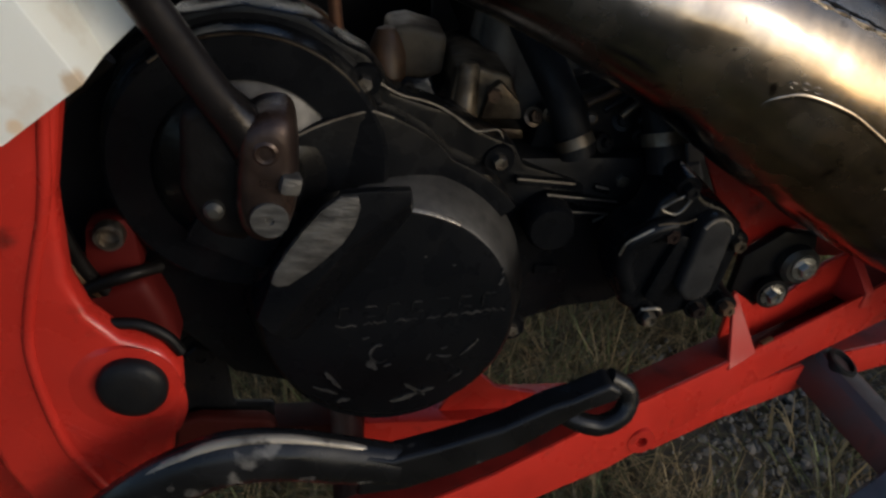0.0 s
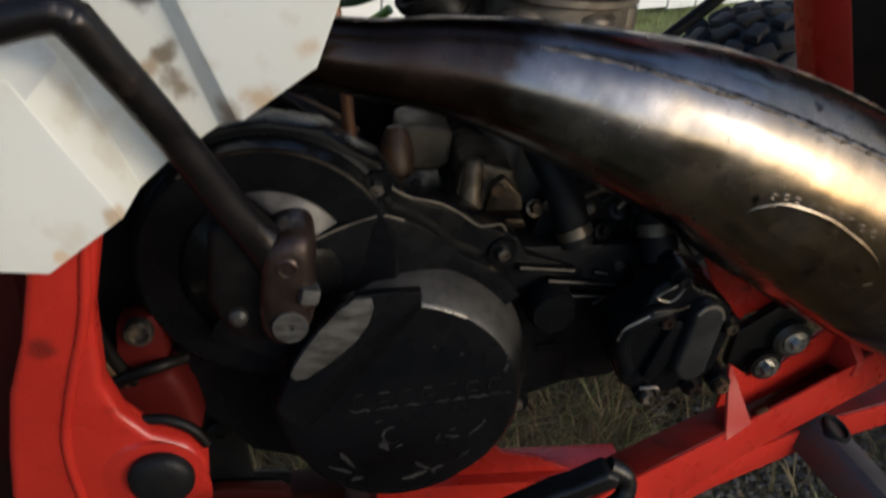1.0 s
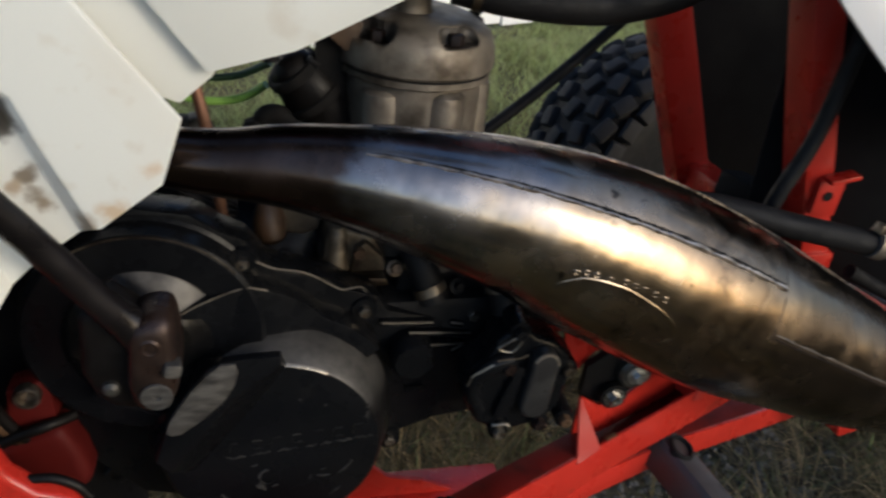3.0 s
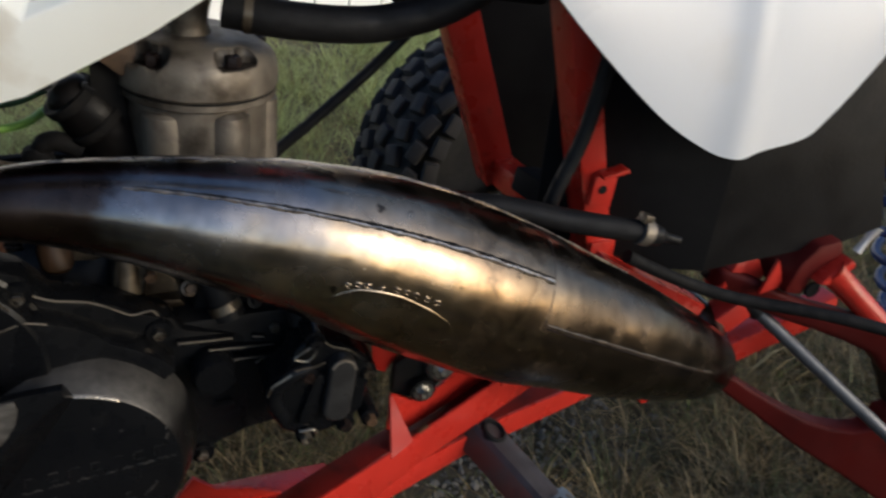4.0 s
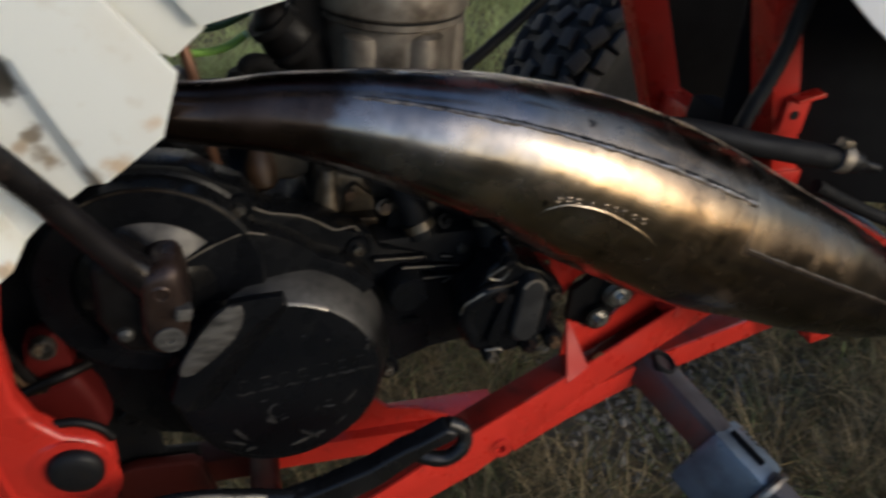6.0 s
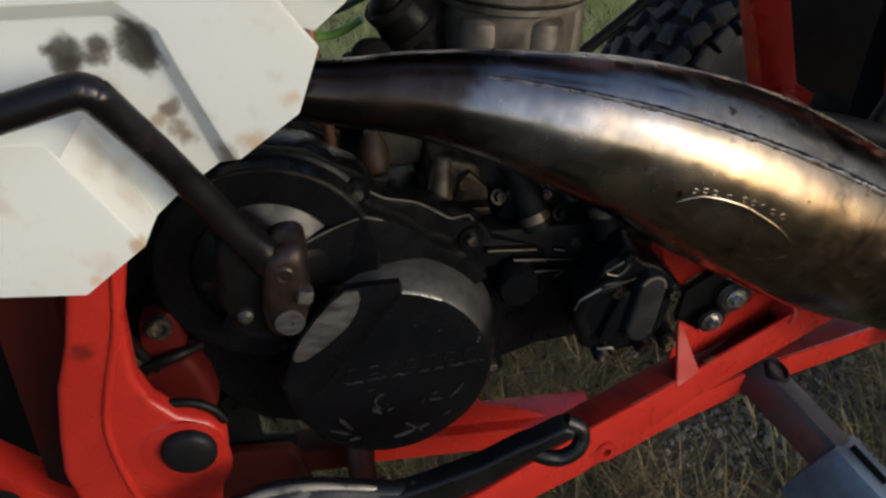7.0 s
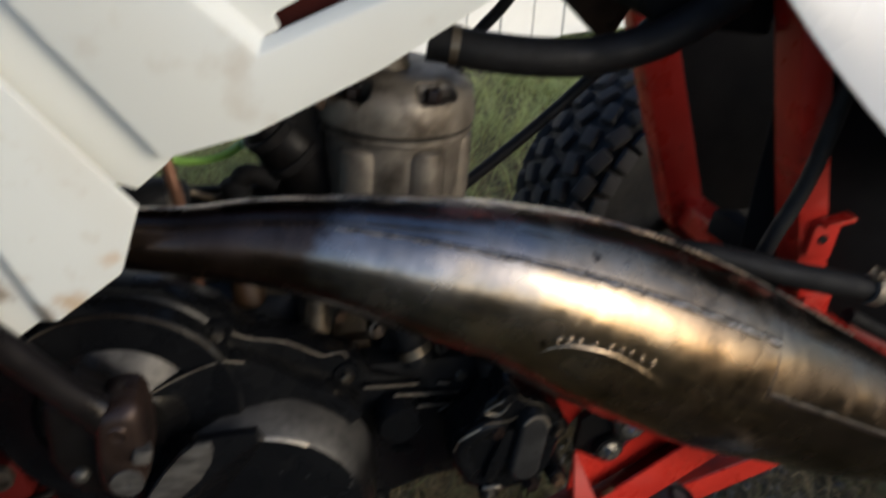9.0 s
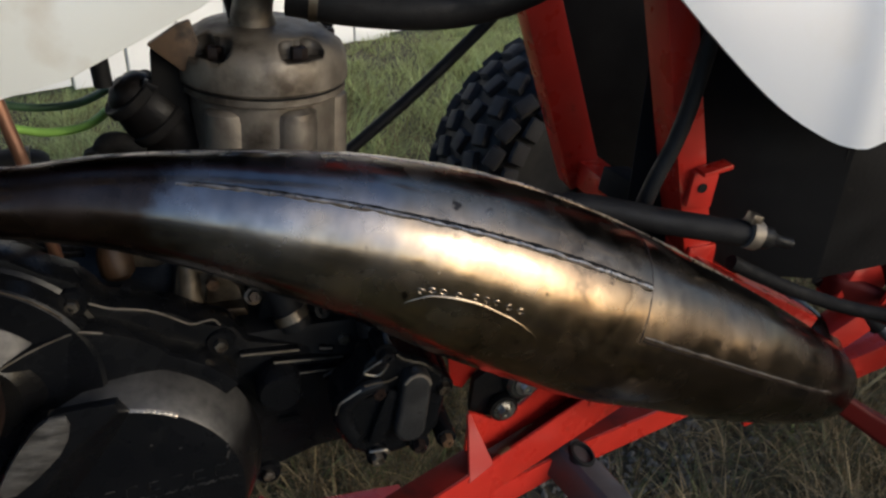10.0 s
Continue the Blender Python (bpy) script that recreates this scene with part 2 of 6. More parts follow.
def pipe_material():
    """Raw steel, brown from heat, with bluish bands near the narrow end, scratches along it and dark specks."""
    m = mat("heat_stained_steel", (0.25, 0.185, 0.12), 0.235, 1.0, second=(0.16, 0.115, 0.075), scale=16, bump=0.10, bump_scale=90, rough_var=0.11, dirt=(0.05, 0.036, 0.028), dirt_at=(0.66, 0.78), dirt_scale=38)
    n, l = m.node_tree.nodes, m.node_tree.links
    b = n["Principled BSDF"]
    old = b.inputs["Base Color"].links[0].from_socket
    geo = n.new("ShaderNodeTexCoord")
    sep = n.new("ShaderNodeSeparateXYZ")
    l.new(geo.outputs["Object"], sep.inputs[0])
    wob = n.new("ShaderNodeTexNoise")
    wob.inputs["Scale"].default_value, wob.inputs["Detail"].default_value = 26, 8
    l.new(geo.outputs["Object"], wob.inputs["Vector"])
    add = n.new("ShaderNodeMath")
    add.operation = "MULTIPLY_ADD"
    add.inputs[1].default_value = 0.21
    l.new(wob.outputs["Fac"], add.inputs[0])
    l.new(sep.outputs["X"], add.inputs[2])
    band = n.new("ShaderNodeValToRGB")
    cr = band.color_ramp
    cr.elements[0].position, cr.elements[0].color = 0.0, (0.060, 0.036, 0.032, 1)
    cr.elements[1].position, cr.elements[1].color = 1.0, (0.060, 0.048, 0.039, 1)
    # blue stops also hold sky reflection; the pale 0.716 stop is a painted glint
    for pos, c in ((0.13, (0.044, 0.029, 0.027)), (0.222, (0.050, 0.036, 0.035)), (0.246, (0.085, 0.080, 0.086)), (0.268, (0.155, 0.162, 0.180)), (0.31, (0.205, 0.214, 0.236)), (0.39, (0.285, 0.275, 0.275)), (0.45, (0.305, 0.275, 0.240)), (0.54, (0.310, 0.248, 0.178)), (0.63, (0.245, 0.188, 0.130)), (0.69, (0.175, 0.130, 0.088)), (0.702, (0.100, 0.076, 0.055)), (0.716, (0.190, 0.148, 0.104)), (0.750, (0.135, 0.104, 0.076)), (0.775, (0.078, 0.061, 0.048))):
        e = cr.elements.new(pos)
        e.color = (*c, 1)
    mp = n.new("ShaderNodeMapRange")
    mp.inputs["From Min"].default_value, mp.inputs["From Max"].default_value = 0.04, 0.64
    l.new(add.outputs[0], mp.inputs["Value"])
    l.new(mp.outputs["Result"], band.inputs["Fac"])
    # dark specks and grime from the old chain laid over the heat and reflection bands
    mx2 = n.new("ShaderNodeMix")
    mx2.data_type = "RGBA"
    mx2.inputs["Factor"].default_value = 0.12
    l.new(band.outputs["Color"], mx2.inputs["A"])
    l.new(old, mx2.inputs["B"])
    # dark pits and burnt specks
    speck = n.new("ShaderNodeTexNoise")
    speck.inputs["Scale"].default_value, speck.inputs["Detail"].default_value = 75, 4
    l.new(geo.outputs["Object"], speck.inputs["Vector"])
    cutoff = n.new("ShaderNodeMapRange")
    cutoff.inputs["From Min"].default_value, cutoff.inputs["From Max"].default_value = 0.66, 0.72
    cutoff.inputs["To Max"].default_value = 0.85
    l.new(speck.outputs["Fac"], cutoff.inputs["Value"])
    pit = n.new("ShaderNodeMix")
    pit.data_type = "RGBA"
    pit.inputs["B"].default_value = (0.03, 0.024, 0.022, 1)
    l.new(cutoff.outputs["Result"], pit.inputs["Factor"])
    l.new(mx2.outputs["Result"], pit.inputs["A"])
    # handling scratches that run round and along the sheet, and cloudy patches
    streak = n.new("ShaderNodeTexNoise")
    streak.inputs["Scale"].default_value, streak.inputs["Detail"].default_value = 30, 7
    turn = n.new("ShaderNodeMapping")
    turn.inputs["Rotation"].default_value = (0, radians(-25), 0)
    st = n.new("ShaderNodeMapping")
    st.inputs["Scale"].default_value = (5.0, 0.9, 0.9)
    l.new(geo.outputs["Object"], turn.inputs["Vector"])
    l.new(turn.outputs["Vector"], st.inputs["Vector"])
    l.new(st.outputs["Vector"], streak.inputs["Vector"])
    dim = n.new("ShaderNodeMapRange")
    dim.inputs["From Min"].default_value, dim.inputs["From Max"].default_value = 0.32, 0.68
    dim.inputs["To Min"].default_value, dim.inputs["To Max"].default_value = 0.90, 1.05
    l.new(streak.outputs["Fac"], dim.inputs["Value"])
    cloud = n.new("ShaderNodeTexNoise")
    cloud.inputs["Scale"].default_value, cloud.inputs["Detail"].default_value = 13, 5
    l.new(geo.outputs["Object"], cloud.inputs["Vector"])
    cr2 = n.new("ShaderNodeMapRange")
    cr2.inputs["From Min"].default_value, cr2.inputs["From Max"].default_value = 0.36, 0.60
    cr2.inputs["To Min"].default_value, cr2.inputs["To Max"].default_value = 0.78, 1.06
    l.new(cloud.outputs["Fac"], cr2.inputs["Value"])
    blot = n.new("ShaderNodeTexNoise")
    blot.inputs["Scale"].default_value, blot.inputs["Detail"].default_value = 34, 9
    l.new(geo.outputs["Object"], blot.inputs["Vector"])
    cr3 = n.new("ShaderNodeMapRange")
    cr3.inputs["From Min"].default_value, cr3.inputs["From Max"].default_value = 0.40, 0.56
    cr3.inputs["To Min"].default_value, cr3.inputs["To Max"].default_value = 0.78, 1.06
    l.new(blot.outputs["Fac"], cr3.inputs["Value"])
    patch = n.new("ShaderNodeMath")
    patch.operation = "MULTIPLY"
    l.new(cr2.outputs["Result"], patch.inputs[0])
    l.new(cr3.outputs["Result"], patch.inputs[1])
    both = n.new("ShaderNodeMath")
    both.operation = "MULTIPLY"
    l.new(dim.outputs["Result"], both.inputs[0])
    l.new(patch.outputs[0], both.inputs[1])
    mul = n.new("ShaderNodeMix")
    mul.data_type, mul.blend_type = "RGBA", "MULTIPLY"
    mul.inputs["Factor"].default_value = 1.0
    l.new(pit.outputs["Result"], mul.inputs["A"])
    l.new(both.outputs[0], mul.inputs["B"])
    l.new(mul.outputs["Result"], b.inputs["Base Color"])
    # shallow dents in the sheet under the fine relief
    dent = n.new("ShaderNodeTexNoise")
    dent.inputs["Scale"].default_value, dent.inputs["Detail"].default_value = 22, 2
    l.new(geo.outputs["Object"], dent.inputs["Vector"])
    db = n.new("ShaderNodeBump")
    db.inputs["Strength"].default_value, db.inputs["Distance"].default_value = 0.32, 0.0030
    l.new(dent.outputs["Fac"], db.inputs["Height"])
    fine = b.inputs["Normal"].links[0].from_node
    l.new(db.outputs["Normal"], fine.inputs["Normal"])
    return m


PIPE = pipe_material()


def worn_paint(name, along, lo, hi, shade=1.0):
    """Black paint rubbed down to grey alloy by boots: bare past a height along a direction, with a ragged, scratched border."""
    m = mat(name, (0.0042, 0.0042, 0.0045), 0.30, second=(0.0070, 0.0066, 0.0062), scale=22, bump=0.2, bump_scale=420, rough_var=0.09, spec=0.20)
    n, l = m.node_tree.nodes, m.node_tree.links
    b = n["Principled BSDF"]
    paint = b.inputs["Base Color"].links[0].from_socket
    co = n.new("ShaderNodeTexCoord")
    dot = n.new("ShaderNodeVectorMath")
    dot.operation = "DOT_PRODUCT"
    dot.inputs[1].default_value = along
    l.new(co.outputs["Object"], dot.inputs[0])
    rag = n.new("ShaderNodeTexNoise")
    rag.inputs["Scale"].default_value, rag.inputs["Detail"].default_value = 55, 8
    l.new(co.outputs["Object"], rag.inputs["Vector"])
    add = n.new("ShaderNodeMath")
    add.operation = "MULTIPLY_ADD"
    add.inputs[1].default_value = (hi - lo) * 0.9
    l.new(rag.outputs["Fac"], add.inputs[0])
    l.new(dot.outputs["Value"], add.inputs[2])
    mp = n.new("ShaderNodeMapRange")
    mp.interpolation_type = "SMOOTHSTEP"
    mp.inputs["From Min"].default_value, mp.inputs["From Max"].default_value = lo + (hi - lo) * 0.4, hi + (hi - lo) * 0.4
    l.new(add.outputs[0], mp.inputs["Value"])
    grain = n.new("ShaderNodeTexNoise")
    grain.inputs["Scale"].default_value, grain.inputs["Detail"].default_value = 120, 6
    l.new(co.outputs["Object"], grain.inputs["Vector"])
    bare = n.new("ShaderNodeValToRGB")
    bare.color_ramp.elements[0].position, bare.color_ramp.elements[0].color = 0.35, (0.105 * shade, 0.102 * shade, 0.098 * shade, 1)
    bare.color_ramp.elements[1].position, bare.color_ramp.elements[1].color = 0.65, (0.165 * shade, 0.158 * shade, 0.148 * shade, 1)
    l.new(grain.outputs["Fac"], bare.inputs["Fac"])
    mx = n.new("ShaderNodeMix")
    mx.data_type = "RGBA"
    l.new(mp.outputs["Result"], mx.inputs["Factor"])
    l.new(paint, mx.inputs["A"])
    l.new(bare.outputs["Color"], mx.inputs["B"])
    l.new(mx.outputs["Result"], b.inputs["Base Color"])
    met = n.new("ShaderNodeMath")
    met.operation = "MULTIPLY"
    met.inputs[1].default_value = 0.7
    l.new(mp.outputs["Result"], met.inputs[0])
    l.new(met.outputs[0], b.inputs["Metallic"])
    old_rough = b.inputs["Roughness"].links[0].from_socket
    ra = n.new("ShaderNodeMath")
    ra.operation = "MULTIPLY_ADD"
    ra.inputs[1].default_value = 0.22
    l.new(mp.outputs["Result"], ra.inputs[0])
    l.new(old_rough, ra.inputs[2])
    l.new(ra.outputs[0], b.inputs["Roughness"])
    return m


WORN_DRUM = worn_paint("paint_worn_drum_shoulder", (0.30, 0.0, 0.954), 0.390, 0.420, 0.62)
WORN_HOUSING = worn_paint("paint_worn_housing", (0.53, 0.0, 0.848), 0.3850, 0.3905, 0.60)


def stained_white():
    """Dirty white plastic with soft brown heat stains at places of their own."""
    m = mat("stained_white_plastic", (0.81, 0.825, 0.775), 0.38, second=(0.75, 0.725, 0.635), scale=8, bump=0.14, bump_scale=140, rough_var=0.12, mix=(0.40, 0.66), dirt=(0.56, 0.48, 0.35), dirt_at=(0.56, 0.86), dirt_scale=42)
    n, l = m.node_tree.nodes, m.node_tree.links
    b = n["Principled BSDF"]
    col = b.inputs["Base Color"].links[0].from_socket
    co = n.new("ShaderNodeTexCoord")
    rag = n.new("ShaderNodeTexNoise")
    rag.inputs["Scale"].default_value, rag.inputs["Detail"].default_value = 95, 10
    l.new(co.outputs["Object"], rag.inputs["Vector"])
    for x, z, r, dark, y in [(*v, 0.342) for v in ((-0.0794, 0.6210, 0.0095, 0.020), (-0.0780, 0.6147, 0.0125, 0.018), (-0.0784, 0.6069, 0.0105, 0.030), (-0.0988, 0.6132, 0.0065, 0.050), (-0.1004, 0.6068, 0.0070, 0.070), (-0.1145, 0.6105, 0.0100, 0.030), (-0.1162, 0.6041, 0.0090, 0.040), (-0.0703, 0.5789, 0.0075, 0.160), (-0.0675, 0.5697, 0.0080, 0.200), (-0.0767, 0.5727, 0.0060, 0.420), (-0.0639, 0.5638, 0.0060, 0.240), (-0.030, 0.562, 0.012, 0.58), (-0.012, 0.585, 0.008, 0.60), (-0.022, 0.575, 0.006, 0.58))] + [(-0.094, 0.513, 0.006, 0.50, 0.324), (-0.118, 0.496, 0.004, 0.66, 0.318), (-0.046, 0.556, 0.008, 0.26, 0.335)]:
        d = n.new("ShaderNodeVectorMath")
        d.operation = "DISTANCE"
        d.inputs[1].default_value = (x, y, z)
        l.new(co.outputs["Object"], d.inputs[0])
        a = n.new("ShaderNodeMath")
        a.operation = "MULTIPLY_ADD"
        a.inputs[1].default_value = r * 1.7
        l.new(rag.outputs["Fac"], a.inputs[0])
        l.new(d.outputs["Value"], a.inputs[2])
        mp = n.new("ShaderNodeMapRange")
        mp.interpolation_type = "SMOOTHSTEP"
        mp.inputs["From Min"].default_value, mp.inputs["From Max"].default_value = r * 1.30, r * 2.0
        mp.inputs["To Min"].default_value, mp.inputs["To Max"].default_value = 0.92, 0.0
        l.new(a.outputs[0], mp.inputs["Value"])
        mx = n.new("ShaderNodeMix")
        mx.data_type = "RGBA"
        l.new(mp.outputs["Result"], mx.inputs["Factor"])
        l.new(col, mx.inputs["A"])
        mx.inputs["B"].default_value = (dark * 1.05, dark * 0.80, dark * 0.52, 1)
        col = mx.outputs["Result"]
    l.new(col, b.inputs["Base Color"])
    return m


WHITE_STAINED = stained_white()


def let_light_through(m, share):
    """Thin plastic: part of the light passes and scatters."""
    n, l = m.node_tree.nodes, m.node_tree.links
    b, out = n["Principled BSDF"], n["Material Output"]
    t = n.new("ShaderNodeBsdfTranslucent")
    t.inputs["Color"].default_value = (0.80, 0.79, 0.74, 1)
    mx = n.new("ShaderNodeMixShader")
    mx.inputs[0].default_value = share
    l.new(b.outputs[0], mx.inputs[1])
    l.new(t.outputs[0], mx.inputs[2])
    l.new(mx.outputs[0], out.inputs["Surface"])


for thin in (WHITE, WHITE_CLEAN, WHITE_STAINED):
    let_light_through(thin, 0.22)


def grass_material(name, tones):
    """Five tones from straw to green, a colour for each blade."""
    m = bpy.data.materials.new(name)
    m.use_nodes = True
    n, l = m.node_tree.nodes, m.node_tree.links
    b = n["Principled BSDF"]
    g = n.new("ShaderNodeNewGeometry")
    r = n.new("ShaderNodeValToRGB")
    cr = r.color_ramp
    cr.elements[0].color, cr.elements[1].color = (*tones[0], 1), (*tones[-1], 1)
    for pos, c in zip((0.22, 0.42, 0.60, 0.78), tones[1:-1]):
        e = cr.elements.new(pos)
        e.color = (*c, 1)
    pos_co = n.new("ShaderNodeTexCoord")
    big = n.new("ShaderNodeTexNoise")
    big.inputs["Scale"].default_value = 7.0
    l.new(pos_co.outputs["Object"], big.inputs["Vector"])
    sep = n.new("ShaderNodeSeparateXYZ")
    l.new(pos_co.outputs["Object"], sep.inputs[0])
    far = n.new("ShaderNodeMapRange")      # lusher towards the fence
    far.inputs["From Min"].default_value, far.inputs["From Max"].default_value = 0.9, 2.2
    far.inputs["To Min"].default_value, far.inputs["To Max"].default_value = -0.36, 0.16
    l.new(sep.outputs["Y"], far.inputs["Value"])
    a1 = n.new("ShaderNodeMath")
    a1.operation = "MULTIPLY_ADD"
    a1.inputs[1].default_value = 0.85
    l.new(g.outputs["Random Per Island"], a1.inputs[0])
    l.new(far.outputs["Result"], a1.inputs[2])
    a2 = n.new("ShaderNodeMath")
    a2.operation = "MULTIPLY_ADD"
    a2.inputs[1].default_value = 0.75
    l.new(big.outputs["Fac"], a2.inputs[0])
    l.new(a1.outputs[0], a2.inputs[2])
    l.new(a2.outputs[0], r.inputs["Fac"])
    l.new(r.outputs["Color"], b.inputs["Base Color"])
    b.inputs["Roughness"].default_value = 0.55
    tr = n.new("ShaderNodeBsdfTranslucent")
    l.new(r.outputs["Color"], tr.inputs["Color"])
    mx = n.new("ShaderNodeMixShader")
    mx.inputs[0].default_value = 0.40
    l.new(b.outputs[0], mx.inputs[1])
    l.new(tr.outputs[0], mx.inputs[2])
    l.new(mx.outputs[0], n["Material Output"].inputs["Surface"])
    return m


GRASS = grass_material("field_grass_blades", ((0.58, 0.455, 0.215), (0.36, 0.265, 0.120), (0.20, 0.150, 0.065), (0.125, 0.117, 0.042), (0.290, 0.320, 0.120), (0.400, 0.470, 0.180)))
# dry brown tones, darkened further for the shade beside the machine
DRY_SHADED_GRASS = grass_material("dry_shaded_grass_blades", ((0.46, 0.345, 0.165), (0.22, 0.160, 0.075), (0.105, 0.078, 0.038), (0.060, 0.052, 0.022), (0.125, 0.130, 0.048), (0.200, 0.225, 0.080)))
SOIL = mat("dry_soil", (0.050, 0.040, 0.025), 0.95, second=(0.030, 0.026, 0.016), scale=1.3, bump=0.9, bump_scale=90, dirt=(0.085, 0.060, 0.025), dirt_at=(0.50, 0.66), dirt_scale=40)


# ---- building tools ----
def part(name, bm, material, parent, label=""):
    """One mesh object under a thing or a part."""
    me = bpy.data.meshes.new(name)
    bm.normal_update()
    bm.to_mesh(me)
    bm.free()
    me.materials.append(material)
    ob = new(name, me)
    if parent:
        ob.parent = parent
    if label:
        ob["label"] = label
    return ob


def smooth(bm, angle=40):
    for f in bm.faces:
        f.smooth = True
    lim = radians(angle)
    for e in bm.edges:
        e.smooth = len(e.link_faces) == 2 and e.calc_face_angle(0) < lim
    return bm


def bevel(bm, width, segs=2, angle=35):
    es = [e for e in bm.edges if len(e.link_faces) == 2 and e.calc_face_angle(0) > radians(angle)]
    if es:
        bmesh.ops.bevel(bm, geom=es, offset=width, segments=segs, profile=0.6, affect="EDGES", clamp_overlap=True)
    return smooth(bm)


def spline(points, steps=6):
    """Catmull-Rom through points of any dimension."""
    p = [np.array(q, float) for q in points]
    p = [2 * p[0] - p[1], *p, 2 * p[-1] - p[-2]]
    out = []
    for i in range(1, len(p) - 2):
        for k in range(steps):
            u = k / steps
            out.append(0.5 * (2 * p[i] + (p[i + 1] - p[i - 1]) * u + (2 * p[i - 1] - 5 * p[i] + 4 * p[i + 1] - p[i + 2]) * u * u + (3 * p[i] - p[i - 1] - 3 * p[i + 1] + p[i + 2]) * u ** 3))
    out.append(p[-2])
    return out


def frames_along(path):
    """Tangent and two normals at each point, with little twist."""
    pts = [Vector(q[:3]) for q in path]
    out, ref = [], None
    for i, q in enumerate(pts):
        t = (pts[min(i + 1, len(pts) - 1)] - pts[max(i - 1, 0)]).normalized()
        if ref is None:
            ref = Vector((0, 0, 1)) if abs(t.z) < 0.9 else Vector((0, 1, 0))
        n1 = (ref - t * ref.dot(t)).normalized()
        n2 = t.cross(n1)
        ref = n1
        out.append((q, t, n1, n2))
    return out


def sweep(points, radius=0.01, segs=16, steps=6, bm=None, flat=1.0, square=0.0):
    """A round (or flattened, or squarish) bar along a smooth line; points may carry a radius as a fourth number."""
    bm = bm or bmesh.new()
    path = spline(points, steps) if steps > 1 else [np.array(q, float) for q in points]
    rings = []
    for (q, t, n1, n2), raw in zip(frames_along(path), path):
        r = float(raw[3]) if len(raw) > 3 else radius
        ring = []
        for k in range(segs):
            a = 2 * math.pi * k / segs
            c, s = math.cos(a), math.sin(a)
            if square:
                g = max(abs(c), abs(s)) ** -square
                c, s = c * g, s * g
            ring.append(bm.verts.new(q + n1 * (r * c) + n2 * (r * flat * s)))
        rings.append(ring)
    for a, b in zip(rings, rings[1:]):
        for k in range(segs):
            bm.faces.new((a[k], b[k], b[(k + 1) % segs], a[(k + 1) % segs]))
    bm.faces.new(rings[0])
    bm.faces.new(list(reversed(rings[-1])))
    bmesh.ops.recalc_face_normals(bm, faces=bm.faces)
    return smooth(bm, 50)


def lathe(profile, origin, axis, segs=40, bm=None, arc=None):
    """profile: (radius, height along axis)."""
    bm = bm or bmesh.new()
    ax = Vector(axis).normalized()
    n1 = ax.orthogonal().normalized()
    n2 = ax.cross(n1)
    o = Vector(origin)
    rings = []
    for r, hgt in profile:
        if r < 1e-6:
            rings.append([bm.verts.new(o + ax * hgt)])
        else:
            rings.append([bm.verts.new(o + ax * hgt + (n1 * math.cos(2 * math.pi * k / segs) + n2 * math.sin(2 * math.pi * k / segs)) * r) for k in range(segs)])
    for a, b in zip(rings, rings[1:]):
        for k in range(segs):
            j = (k + 1) % segs
            if len(a) == 1 and len(b) == 1:
                continue
            if len(a) == 1:
                bm.faces.new((a[0], b[k], b[j]))
            elif len(b) == 1:
                bm.faces.new((a[k], b[0], a[j]))
            else:
                bm.faces.new((a[k], b[k], b[j], a[j]))
    for ring, rev in ((rings[0], False), (rings[-1], True)):
        if len(ring) > 2:
            bm.faces.new(ring if not rev else list(reversed(ring)))
    bmesh.ops.recalc_face_normals(bm, faces=bm.faces)
    return smooth(bm, 32)


def prism(outline, y0, y1, edge=0.002, bm=None, segs=2):
    """An outline in x, z pulled from depth y0 to y1, edges rounded."""
    own = bm is None
    b = bmesh.new()
    a = [b.verts.new((x, y0, z)) for x, z in outline]
    c = [b.verts.new((x, y1, z)) for x, z in outline]
    b.faces.new(a)
    b.faces.new(list(reversed(c)))
    for k in range(len(a)):
        j = (k + 1) % len(a)
        b.faces.new((a[k], c[k], c[j], a[j]))
    bmesh.ops.recalc_face_normals(b, faces=b.faces)
    if edge:
        bevel(b, edge, segs)
    return b


def bar(p0, p1, w, h, edge=0.003, up=(0, 0, 1), ends=1.0):
    """A rectangular tube from p0 to p1: w across, h high."""
    b = bmesh.new()
    p0, p1 = Vector(p0), Vector(p1)
    t = (p1 - p0).normalized()
    u = (Vector(up) - t * t.dot(Vector(up))).normalized()
    s = t.cross(u)
    vs = []
    for p, k in ((p0, 1.0), (p1, ends)):
        vs.append([b.verts.new(p + s * (w / 2 * a * k) + u * (h / 2 * c * k)) for a, c in ((-1, -1), (1, -1), (1, 1), (-1, 1))])
    b.faces.new(vs[0])
    b.faces.new(list(reversed(vs[1])))
    for k in range(4):
        j = (k + 1) % 4
        b.faces.new((vs[0][k], vs[1][k], vs[1][j], vs[0][j]))
    bmesh.ops.recalc_face_normals(b, faces=b.faces)
    return bevel(b, edge, 2)


def hex_bolt(origin, axis, r, head, washer=0.0, flange=0.0, dimple=True):
    """A hexagon head with a rounded top, on a washer or flange."""
    prof = []
    if washer:
        prof = [(0, 0), (washer, 0), (washer, 0.0012), (r * 1.02, 0.0016)]
    b = bmesh.new()
    if prof:
        lathe(prof + [(0, 0.0016)], origin, axis, 24, b)
    o = Vector(origin) + Vector(axis).normalized() * (0.001 if washer else 0)
    lathe([(0, 0), (r, 0), (r, head * 0.82), (r * 0.86, head), (r * 0.45 if dimple else 0.0, head)] + ([(r * 0.4, head * 0.8), (0, head * 0.8)] if dimple else []), o, axis, 6, b)
    return b


